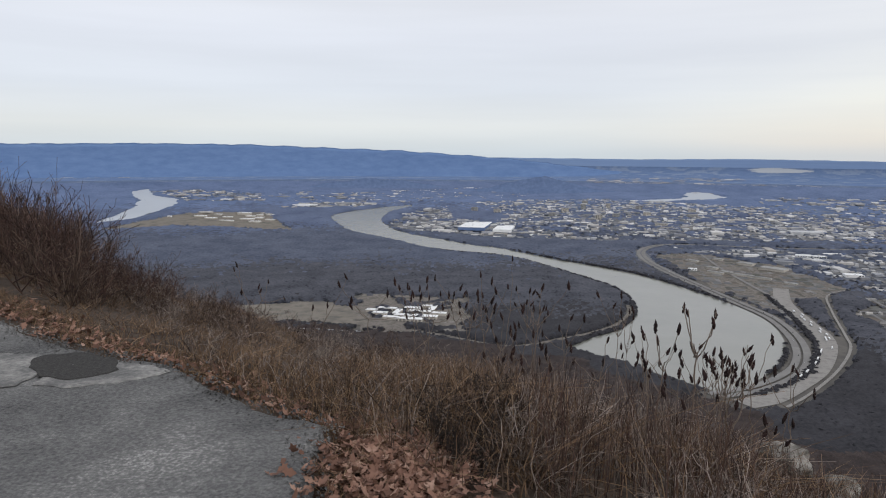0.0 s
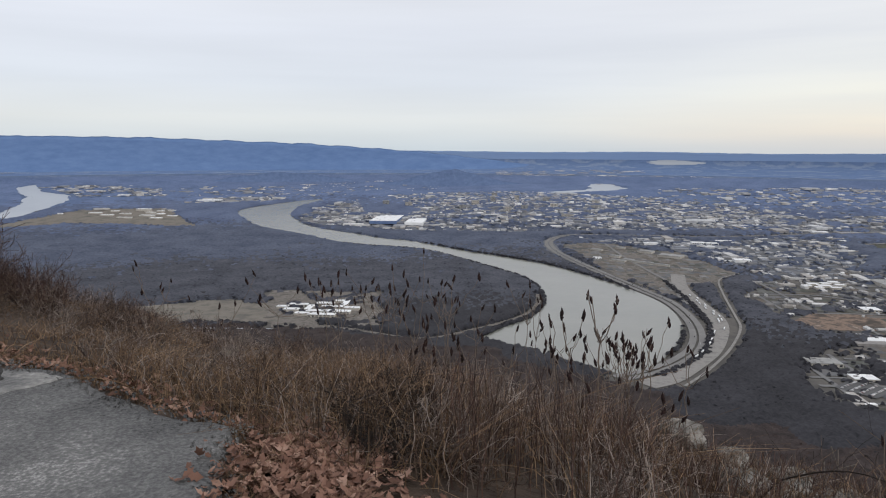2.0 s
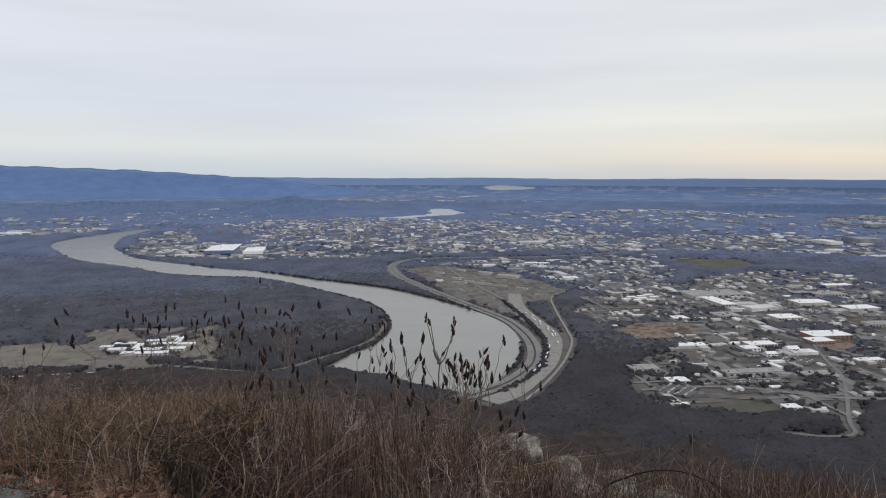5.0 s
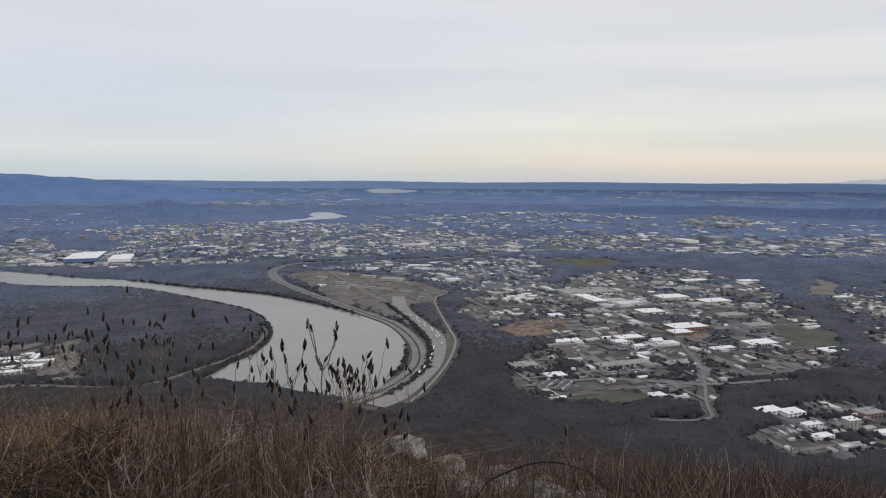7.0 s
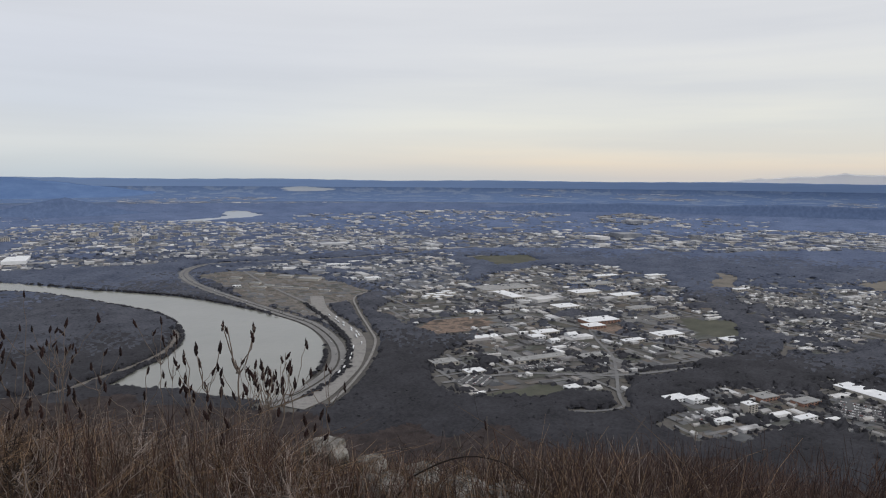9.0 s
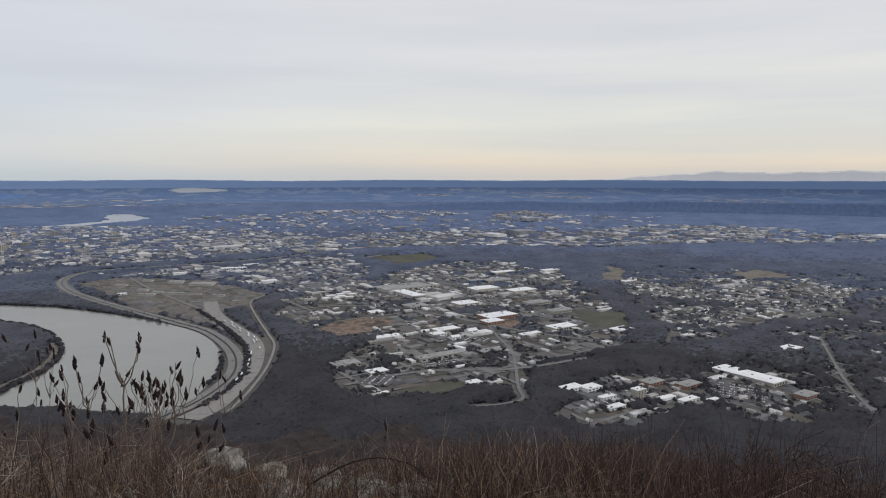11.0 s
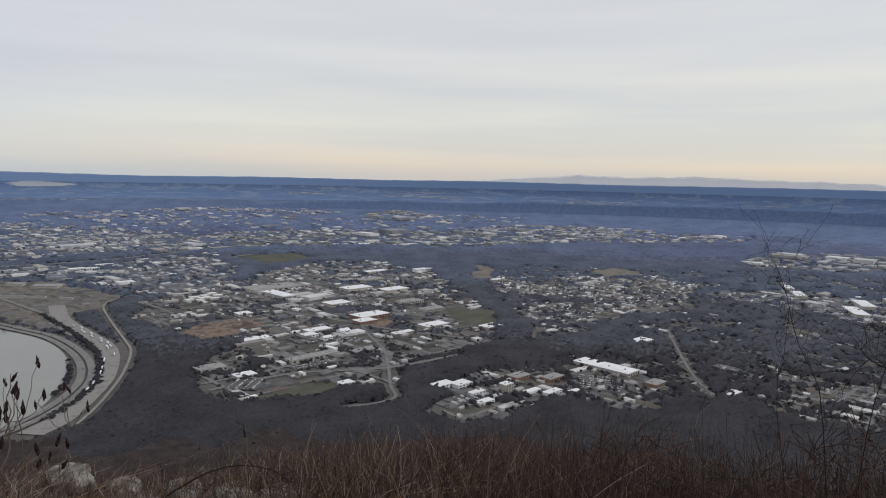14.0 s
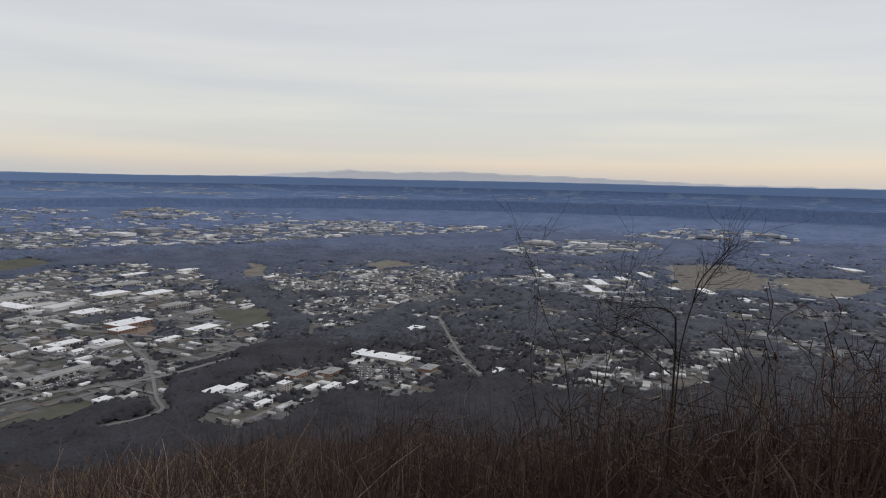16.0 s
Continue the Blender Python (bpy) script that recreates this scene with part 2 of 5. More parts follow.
M_leaf = material("oak_leaf_brown", [(.05, .027, .02), (.125, .064, .045), (.22, .122, .088), (.40, .275, .215)], 8, .8, random_by="island")

# ---------------------------------------------------------------- the lie of the land
DROP, NEAR, RIM = 420.0, 1800.0, 4850.0    # eye above the valley; beyond NEAR the far land is drawn together towards RIM


def squeeze(r):
    r = np.maximum(np.asarray(r, float), 1e-6)
    return np.where(r < NEAR, r, NEAR + (RIM - NEAR) * (1 - np.exp(-(r - NEAR) / (RIM - NEAR))))


def unsqueeze(q):
    q = np.asarray(q, float)
    return np.where(q < NEAR, q, NEAR - (RIM - NEAR) * np.log(np.maximum(1e-9, 1 - (q - NEAR) / (RIM - NEAR))))


def smooth(a, b, x):
    u = np.clip((x - a) / (b - a), 0, 1)
    return u * u * (3 - 2 * u)


SLOPE_B = np.array([-50, 0, 1, 2, 4, 8, 15, 40, 150, 400, 800, 1000, 1150, 1e6])
SLOPE_Z = np.array([0.0, 0, -.2, -.5, -1.35, -3.9, -9.4, -27, -92, -228, -388, -414, -418.4, -418.4])
TOE_A = np.array([-180, -100, -60, -32, -22, -19, -15, -6, 3, 12, 20, 40, 180])
TOE_R = np.array([1100, 1020, 1010, 1060, 1150, 1190, 1260, 1390, 1510, 1640, 1720, 1740, 1700])


def toe(x, y):
    """Distance of the mountain's foot in the direction of a plan point."""
    return np.interp(np.degrees(np.arctan2(-np.asarray(x, float), np.asarray(y, float))), TOE_A, TOE_R)


def wave(x, y, s, k):
    return np.sin(x / s + 1.7 * k + 1.3 * np.sin(y / s * .83 + k)) * np.cos(y / s * 1.13 - k * 2.1 + .9 * np.sin(x / s * .71 + 2 * k))


def hill(x, y):
    """Height of the mountain's brow and flank, in true plan metres."""
    x, y = np.asarray(x, float), np.asarray(y, float)
    r = np.hypot(x, y)
    b = np.maximum(.69 * x + .72 * y - 1.95, .97 * x + .24 * y - 1.6)
    front = smooth(-.15, .25, b / np.maximum(r, .1))
    b = b + (r * 1000 / toe(x, y) - b) * smooth(7, 60, r) * front
    z = np.interp(b, SLOPE_B, SLOPE_Z)
    rough = smooth(.2, 2.5, b) * (.07 * wave(x, y, .45, 1) + .12 * wave(x, y, 1.3, 2))
    rough = rough + smooth(10, 80, b) * (1 - smooth(700, 1000, b)) * (1.5 * wave(x, y, 9, 3) + 5 * wave(x, y, 45, 4))
    return z + rough


def place(x, y, h=0.0):
    """World points of true plan metres, h metres over the ground."""
    x, y = np.asarray(x, float), np.asarray(y, float)
    r = np.hypot(x, y)
    s = squeeze(r) / np.maximum(r, 1e-6)
    return np.stack([x * s, y * s, np.where(r < 1790, hill(x, y) + h, EYE + (-DROP + h) * s)], -1)


def mesh_of(name, verts, faces, mats, slots=None, shade=False):
    me = bpy.data.meshes.new(name)
    verts = np.asarray(verts, float)
    if isinstance(faces, np.ndarray):
        k = faces.shape[1]
        me.vertices.add(len(verts))
        me.vertices.foreach_set("co", verts.ravel())
        me.loops.add(faces.size)
        me.loops.foreach_set("vertex_index", faces.ravel().astype(np.int32))
        me.polygons.add(len(faces))
        me.polygons.foreach_set("loop_start", np.arange(0, faces.size, k, dtype=np.int32))
        me.update(calc_edges=True)
        me.validate()
    else:
        me.from_pydata([tuple(v) for v in verts], [], faces)
    for m in mats if isinstance(mats, (list, tuple)) else [mats]:
        me.materials.append(m)
    if slots is not None:
        me.polygons.foreach_set("material_index", np.asarray(slots, np.int32))
    me.polygons.foreach_set("use_smooth", np.full(len(me.polygons), bool(shade)))
    me.update()
    return me


def structure(name, me, label, category):
    return tagged(new(name, me), label, category, kind="structure")


def spline(pts, n):
    """n points evenly spread on a smooth line through pts."""
    p = np.array(pts, float)
    p = np.vstack([2 * p[0] - p[1], p, 2 * p[-1] - p[-2]])
    out = []
    for i in range(1, len(p) - 2):
        for u in np.linspace(0, 1, 24, endpoint=False):
            a, b, c, d = p[i - 1], p[i], p[i + 1], p[i + 2]
            out.append(.5 * (2 * b + (c - a) * u + (2 * a - 5 * b + 4 * c - d) * u * u + (3 * b - a - 3 * c + d) * u ** 3))
    out.append(p[-2])
    out = np.array(out)
    s = np.concatenate([[0], np.cumsum(np.hypot(*np.diff(out[:, :2], axis=0).T))])
    q = np.linspace(0, s[-1], n)
    return np.stack([np.interp(q, s, out[:, k]) for k in range(out.shape[1])], 1)


def grid_faces(nu, nv, wrap=False):
    i, j = np.meshgrid(np.arange(nu - 1), np.arange(nv if wrap else nv - 1), indexing="ij")
    a, b = i * nv + j, i * nv + (j + 1) % nv
    return np.stack([a, b, b + nv, a + nv], -1).reshape(-1, 4)


def ground():
    rad = np.concatenate([np.geomspace(.25, 30, 110), np.geomspace(31, 1000, 90), np.linspace(1012, 1400, 36), unsqueeze(np.linspace(1420, 4600, 90)), unsqueeze(np.linspace(4603, 4848.5, 110)), np.array([28000, 36000, 62000])])
    ang = np.concatenate([np.linspace(-125, 50, 360, endpoint=False), np.linspace(50, 235, 60, endpoint=False)])
    R, A = np.meshgrid(rad, np.radians(ang), indexing="ij")
    v = place(-R * np.sin(A), R * np.cos(A)).reshape(-1, 3)
    f = grid_faces(len(rad), len(ang), True)[:, ::-1]
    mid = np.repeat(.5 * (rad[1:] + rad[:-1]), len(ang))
    # Slots by distance; the three outer ones carry haze in their colour.
    me = mesh_of("ground", v, f, [M_soil, M_floor, M_floor_haze, M_far_haze, M_rim_haze], np.digitize(mid, (950, 2500, 5200, 11500)), True)
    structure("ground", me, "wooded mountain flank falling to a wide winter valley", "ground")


ground()


def ribbon(name, pts, width, mat, label, category, h=1.0, n=None, offset=0.0):
    c = spline(pts, n or 120)
    t = np.gradient(c, axis=0)
    t /= np.maximum(np.hypot(*t.T), 1e-9)[:, None]
    nrm = np.stack([-t[:, 1], t[:, 0]], 1)
    w = np.linspace(-.5, .5, 5) * width + offset
    p = c[:, None] + nrm[:, None] * w[None, :, None]
    v = place(p[..., 0], p[..., 1], h).reshape(-1, 3)
    return structure(name, mesh_of(name, v, grid_faces(len(c), 5), mat, shade=True), label, category)


def patch(name, pts, mat, label, category, h=.8):
    c = spline(list(pts) + [pts[0]], 61)[:-1]
    k = np.hypot(*c.T).mean() * .006
    c = c + k * np.stack([wave(c[:, 0], c[:, 1], k * 2.6, 3), wave(c[:, 0], c[:, 1], k * 2.2, 5)], 1)
    mid = c.mean(0)
    rings = np.concatenate([mid + (c - mid) * k for k in (.02, .25, .5, .75, 1.0)])
    v = place(rings[:, 0], rings[:, 1], h)
    return structure(name, mesh_of(name, v, grid_faces(5, 60, True), mat), label, category)


# river: pairs of points on the inner and the outer bank
BANKS = [(-1500, 1930, -1560, 1640), (-793, 1737, -830, 1560), (-251, 1592, -300, 1380), (159, 1398, 100, 1150), (367, 1543, 430, 1110), (455, 1634, 604, 1237),
         (531, 1808, 753, 1435), (558, 2036, 834, 1718), (522, 2220, 794, 2042), (443, 2415, 705, 2345), (350, 2646, 593, 2532), (229, 2823, 450, 2730),
         (40, 2917, 249, 3050), (-115, 3094, 123, 3163), (-265, 3339, -40, 3395), (-434, 3574, -195, 3611), (-589, 3906, -311, 3920),
         (-759, 4586, -397, 4403), (-683, 4958, -390, 4928), (-472, 5404, -330, 5230), (-237, 5731, -227, 5481)]


def river():
    c = spline(BANKS, 260)
    u = np.linspace(0, 1, 9)
    p = c[:, None, :2] * (1 - u)[None, :, None] + c[:, None, 2:] * u[None, :, None]
    v = place(p[..., 0], p[..., 1], 1.2).reshape(-1, 3)
    v[:, 2] = np.where(np.hypot(v[:, 0], v[:, 1]) < 1790, EYE - DROP + 1.2, v[:, 2])
    structure("water_1", mesh_of("river", v, grid_faces(len(c), 9), M_water, shade=True), "wide smooth grey-green river bending round a wooded point", "river")
    return c


river_c = river()
LEFT_REACH = [(-2076, 3988), (-2188, 4500), (-2414, 5325), (-2847, 6253), (-3382, 7345), (-3463, 7941), (-2911, 6772), (-2452, 6206), (-2208, 5584), (-2059, 4869), (-1989, 4312)]
FAR_REACH = [(1815, 6339), (2040, 6490), (2331, 6627), (2787, 7732), (3001, 7762), (2884, 6883), (2566, 6492), (2316, 6429), (1962, 6163)]
LAKE = [(9943, 21960), (11796, 24280), (10423, 19148), (8734, 17080), (8064, 17477)]
patch("water_2", LEFT_REACH, M_sheen_water, "grey reach of the river beyond the fields", "river", 3)
patch("water_3", FAR_REACH, M_sheen_water, "pale distant reach of the river past the city", "river", 3)
patch("water_4", LAKE, M_sheen_water, "pale far lake under the horizon", "lake", 12)

FIELDS = {
    "field_1": ([(-606, 1850), (-361, 1893), (-196, 1860), (-187, 1637), (-308, 1607), (-474, 1660)], M_field, "tan mown field on the river point"),
    "field_2": ([(-247, 2015), (60, 1941), (63, 1562), (-192, 1557)], M_brown, "dormant lawn round the white hospital"),
    "field_3": ([(-1909, 3664), (-1498, 3922), (-826, 3717), (-1324, 4868), (-1807, 4743)], M_field, "pale tan farm fields beyond the woods"),
    "field_4": ([(901, 2853), (1086, 2892), (1309, 2574), (1285, 2120), (1147, 2005), (998, 1925), (903, 1780), (870, 2074)], M_brown, "cleared brown industrial ground beside the motorway"),
    "field_5": ([(1060, 1490), (1190, 1560), (1310, 1530), (1318, 1437), (1201, 1400), (1095, 1415)], M_dirt, "bare reddish building site"),
    "field_12": ([(1478, 1270), (1579, 1245), (1550, 1138), (1448, 1140)], M_dirt, "strip of turned red earth beside a brick works"),
    "field_13": ([(870, 960), (1010, 930), (1060, 900), (1000, 870), (900, 900), (840, 950)], M_green, "rough green verge below the industrial district"),
    "field_6": ([(2290, 2758), (2595, 2644), (2487, 2390), (2182, 2377)], M_green, "rounded dull green field"),
    "field_7": ([(1774, 1140), (1870, 1106), (1847, 964), (1677, 900), (1631, 1000)], M_green, "green playing field among warehouses"),
    "field_8": ([(2379, 1401), (2846, 1646), (2792, 1514), (2474, 1367)], M_field, "tan clearing on a low rise"),
    "field_9": ([(2996, 1137), (3216, 1069), (3097, 901), (2854, 975)], M_field, "tan field between housing and woods"),
    "field_10": ([(3570, -314), (3691, -600), (3220, -701), (2862, -596), (2728, -245)], M_brown, "pale grey-tan yard by a factory"),
    "field_11": ([(3284, -726), (3378, -1097), (3033, -1040), (2779, -833), (2896, -685)], M_field, "olive field beyond the woods"),
}
for nm, (pts, mat, lab) in FIELDS.items():
    patch(nm, pts, mat, lab, "field")

HWY = [(3909, 3098), (2945, 3134), (2287, 3091), (1811, 3045), (1401, 3118), (1142, 3186), (993, 3138), (875, 2951), (825, 2718), (817, 2461), (833, 2173),
       (850, 1898), (859, 1735), (832, 1576), (785, 1435), (719, 1315), (646, 1237), (576, 1186), (521, 1158), (474, 1139)]
YARD = [(1078, 2120), (982, 1902), (927, 1687), (893, 1548), (840, 1436), (744, 1297), (655, 1205), (573, 1133), (511, 1100)]
RAIL = [(1293, 2114), (1170, 2015), (1069, 1819), (955, 1561), (899, 1444), (787, 1295), (665, 1165), (579, 1088)]
BANK_STRIP = [(-250, 1640), (-30, 1545), (140, 1440), (277, 1515), (367, 1578), (440, 1655), (500, 1770), (525, 1870)]
TRUNK = [(1572, 1351), (1374, 1121), (1264, 981), (1062, 808), (1007, 755), (955, 763), (913, 790)]
HIGH_STREET = [(1138, 1803), (1350, 1742), (1450, 1478), (1459, 1129), (1497, 900)]
LOW_STREET = [(823, 1065), (1001, 1019), (1152, 890), (1344, 822)]
STREAM = [(-564, 1629), (-486, 1603), (-354, 1564), (-190, 1547)]
WOOD_ROAD = [(1954, 494), (1658, 381), (1507, 318), (1385, 257)]
ribbon("road_1", HWY, 15, M_road, "pale concrete motorway carriageway following the river bank", "motorway", 2.0, 240, 10)
ribbon("road_8", HWY, 15, M_road, "second carriageway of the motorway by the river", "motorway", 2.0, 240, -10)
ribbon("embankment", BANK_STRIP, 13, M_brown, "tan grassy bank along the river point", "river bank", 1.4)
ribbon("road_2", YARD, 46, M_rail, "wide grey freight yard beside the motorway", "freight yard", 1.6, 120)
ribbon("road_3", RAIL, 6, M_rail, "grey rail line curving round the yard", "railway", 2.2, 120)
ribbon("road_4", [(1694, 2722), (2258, 2719), (2785, 2744), (3431, 2487), (4110, 2680), (5294, 2873), (6031, 3003)], 26, M_road, "distant pale motorway", "motorway", 3)
ribbon("road_9", HIGH_STREET, 11, M_street, "grey street across the industrial district", "road", 1.6)
ribbon("road_10", LOW_STREET, 11, M_street, "grey street below the warehouses", "road", 1.6)
ribbon("road_11", [(1109, 2882), (1045, 2507), (1009, 2199), (983, 1972), (913, 1768), (899, 1697)], 11, M_road, "grey road across the cleared works ground", "road", 2.4)
ribbon("road_12", [(881, 2843), (992, 3000), (1145, 3037), (1243, 2978)], 11, M_road, "slip road inside the motorway bend", "road", 2.4)
ribbon("water_5", STREAM, 12, M_sheen_water, "narrow pale backwater below a tan field", "stream", 1.6)
ribbon("road_5", WOOD_ROAD, 6.5, M_street, "grey road through bare woods", "road", 1.5)
ribbon("road_6", [(5385, -413), (3823, -320), (2960, -264)], 22, M_road, "straight pale road between factories", "road", 2)
ribbon("road_7", TRUNK, 7, M_street, "grey street leading into the industrial district", "road", 1.5)


# ridges on the skyline: azimuth and elevation of the crest in degrees
def ridge(name, crest, base_el, dist, mat, label, deep=260, rough=1.0):
    az = np.array([c[0] for c in crest], float)
    el = np.array([c[1] for c in crest], float)
    a = np.linspace(az[0], az[-1], 160)
    e = np.interp(-a, -az, el) + rough * (.03 * np.sin(a * 2.1) + .018 * np.sin(a * 5.7 + 1) + .012 * np.sin(a * 14.3 + 2))
    rows = []
    for k, d in ((0.0, -1), (.3, -.62), (.65, -.25), (.9, -.06), (1.0, 0), (.8, .1)):
        q = dist + d * deep
        z = EYE + q * np.tan(np.radians(base_el + (e - base_el) * k))
        rows.append(np.stack([-q * np.sin(np.radians(a)), q * np.cos(np.radians(a)), z], 1))
    structure(name, mesh_of(name, np.concatenate(rows), grid_faces(6, 160), mat, shade=True), label, "mountain ridge")


# Haze on these crests is only in their blue and pale materials.
ridge("backdrop_1", [(60, .5), (31.7, .62), (24, .75), (16, .72), (8, .45), (4, .33), (-1.5, -.02), (-6, -.35), (-11, -.9), (-16, -1.5), (-21, -1.9)], -2.1, 4835, M_ridge_haze, "long flat mountain ridge on the skyline, coloured blue for haze", 70)
ridge("backdrop_2", [(-58, -.35), (-63, .1), (-66.4, .29), (-68.2, .46), (-72, .32), (-77.7, .47), (-82, .3), (-86.2, .25), (-92, .05), (-99, -.15), (-112, -.2)], -.8, 4895, M_mountain_haze, "far mountains with pale haze put into their colour", 30)
ridge("backdrop_3", [(-2, -.2), (-9, -.25), (-16, -.3), (-24, -.22), (-33, -.34), (-42, -.24), (-52, -.3), (-60, -.22), (-71, -.3), (-84, -.25), (-97, -.3), (-120, -.2)], -.95, 4849.8, M_skyline_haze, "low hills along the horizon, coloured blue for haze", .6, .35)
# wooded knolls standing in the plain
ridge("backdrop_4", [(-1, -3.1), (-4, -2.7), (-6.5, -2.05), (-8.5, -1.75), (-10, -2.1), (-12, -2.6), (-15, -3.1)], -3.6, 4440, M_knoll_haze, "low wooded knoll behind the city", 110)
ridge("backdrop_5", [(12, -2.75), (9, -2.3), (6, -2.0), (3, -2.2), (0, -2.7)], -3.2, 4530, M_knoll_haze, "low wooded rise beyond the river", 70)
ridge("backdrop_6", [(-40, -2.65), (-46, -2.2), (-53, -2.0), (-58, -2.15), (-64, -1.9), (-71, -1.95), (-79, -1.85), (-88, -1.9), (-97, -1.8), (-108, -1.9), (-122, -1.8)], -3.4, 4540, M_knoll_haze, "long low wooded ridge across the plain", 90)



# ---------------------------------------------------------------- masks in plan
def inside(poly, x, y):
    p = np.array(poly, float)
    q = np.roll(p, -1, 0)
    hit = np.zeros(x.shape, bool)
    for (x0, y0), (x1, y1) in zip(p, q):
        if y0 == y1:
            continue
        c = ((y0 > y) != (y1 > y)) & (x < (x1 - x0) * (y - y0) / (y1 - y0) + x0)
        hit ^= c
    return hit


def near_line(pts, x, y, w):
    c = spline(pts, 90)
    m = np.zeros(x.shape, bool)
    for i in range(len(c) - 1):
        a, d = c[i], c[i + 1] - c[i]
        t = np.clip(((x - a[0]) * d[0] + (y - a[1]) * d[1]) / (d @ d + 1e-9), 0, 1)
        m |= (x - a[0] - t * d[0]) ** 2 + (y - a[1] - t * d[1]) ** 2 < w * w
    return m


RIVER_POLY = np.concatenate([river_c[::4, :2], river_c[::-4, 2:]])
# outline, houses per hectare, share of trees left standing, usual size, ground between
DISTRICTS = {
    "downtown": ([(-150, 3700), (400, 3350), (900, 3350), (1700, 3300), (2600, 3400), (2900, 4200), (2600, 5600), (1500, 6600), (500, 6200), (-100, 5400)], 4.0, .47, 20),
    "north_shore": ([(-700, 5200), (-200, 5900), (900, 6900), (1500, 8600), (-200, 8600), (-1200, 6800)], 1.1, .75, 20),
    "point": ([(-330, 4000), (-150, 3700), (400, 3350), (420, 4100), (-200, 5200)], 2.0, .38, 26),
    "southside": ([(1000, 3080), (1700, 2950), (2300, 2950), (1900, 2250), (1500, 1950), (1320, 2150), (1350, 2600)], 4.0, .4, 20),
    "industry": ([(1236, 1975), (1930, 2175), (2453, 2260), (2634, 2080), (2509, 1691), (2083, 1257), (1840, 1008), (1668, 811), (1353, 812), (1187, 885), (1062, 820), (931, 949), (846, 988), (823, 1065), (847, 1183), (956, 1235), (1097, 1280), (1136, 1371), (1055, 1534)], 3.8, .33, 15),
    "foothill": ([(1123, 762), (1250, 739), (1326, 645), (1480, 600), (1500, 440), (1437, 381), (1399, 282), (1226, 324), (1156, 436), (1069, 510), (989, 585), (975, 673), (1075, 694)], 6.5, .34, 12),
    "suburb": ([(2437, 1366), (2778, 1129), (3036, 756), (2924, 568), (2344, 546), (2084, 669), (1742, 641), (1689, 788), (1874, 913), (2232, 944), (2103, 1155)], 8.0, .34, 11),
    "east": ([(2078, 4192), (3204, 3857), (4128, 3437), (4320, 2817), (5576, 2803), (6021, 2213), (5228, 1627), (4221, 1726), (3511, 2127), (3122, 2688), (2545, 3064), (2049, 3179), (1768, 3571)], 2.2, .42, 28),
    "far_east": ([(4852, 2217), (6002, 1945), (5603, 1509), (5829, 858), (5218, 766), (4438, 1436), (4269, 1950)], 1.6, .5, 32),
    "east_town": ([(3605, 681), (4201, 614), (4776, 302), (4871, -346), (4289, -340), (3815, 83)], 2.4, .3, 34),
    "south_town": ([(5220, -86), (6430, -596), (6412, -1208), (5516, -1471), (5031, -1204), (5170, -484)], 1.2, .45, 40),
    "works": ([(2813, 529), (3004, 283), (3028, 87), (2991, -128), (2483, -110), (2387, 84), (2478, 231), (2596, 464)], 3.0, .35, 22),
    "south_houses": ([(1494, 133), (1681, -41), (1835, -325), (1650, -343), (1473, -211), (1324, 17), (1363, 132)], 6.0, .45, 11),
    "far_city": ([(2600, 5600), (2900, 4200), (3400, 4400), (4384, 4467), (5788, 5160), (6728, 6856), (3876, 6768), (3300, 7000)], 1.1, .58, 30),
    "ridge_town": ([(5990, 4990), (6943, 5041), (6044, 3946), (5180, 3759), (5025, 4114)], 1.5, .5, 34),
    "north_west": ([(-3163, 7363), (-2771, 8012), (-1829, 6965), (-1552, 5902), (-2224, 5850)], 1.0, .45, 34),
    "north_bank": ([(-1251, 5250), (-1160, 5850), (-780, 6000), (-560, 5600), (-749, 5380)], 2.0, .3, 34),
    "east_woods": ([(1500, 700), (2300, 1400), (2900, 1500), (3700, 600), (3300, -900), (2000, -800), (1400, 100)], 1.2, .72, 11),
    "south_woods": ([(2500, 200), (3600, -100), (4600, -900), (4300, -2000), (2600, -1600), (1700, -600)], .7, .74, 16),
    "mid_plain": ([(2900, 4200), (4300, 4400), (6000, 4800), (7000, 3400), (5600, 2800), (4300, 2900)], .8, .66, 30),
    "west_bank": ([(-1900, 4100), (-900, 3900), (-1300, 4900), (-1800, 4800)], 1.2, .3, 26),
    "far_west": ([(-2300, 6900), (-1500, 7600), (-600, 7200), (-700, 6100), (-1600, 6000)], .7, .65, 34),
}
WOODLANDS = [
    [(2812, 1748), (2808, 1606), (2082, 1099), (1689, 788), (1445, 714), (1605, 878), (1867, 1043), (2190, 1322)],
    [(2238, 2882), (2791, 2571), (3401, 2060), (3984, 1491), (4214, 1059), (4120, 603), (3614, 526), (3222, 921), (3038, 1237), (2866, 1549), (2735, 1980), (2467, 2311)],
    [(1138, 1803), (1034, 1479), (1096, 1323), (956, 1235), (847, 1183), (801, 1036), (674, 1075), (831, 1368)],
    [(1151, 859), (1332, 799), (1564, 744), (1870, 598), (1657, 488), (1500, 610), (1280, 750), (1058, 760)],
    [(26, 5557), (324, 5906), (444, 4572), (301, 4182), (60, 4549)],
    [(330, 3080), (620, 2760), (800, 2480), (770, 2900), (640, 3150), (420, 3280)],
]
STREET = radians(-12)      # the run of the streets
rng = np.random.default_rng(11)


def polar(n, r0, r1, a0=-122, a1=46, even=True):
    r = np.sqrt(rng.uniform(r0 * r0, r1 * r1, n)) if even else np.exp(rng.uniform(np.log(r0), np.log(r1), n))
    a = np.radians(rng.uniform(a0, a1, n))
    return -r * np.sin(a), r * np.cos(a)


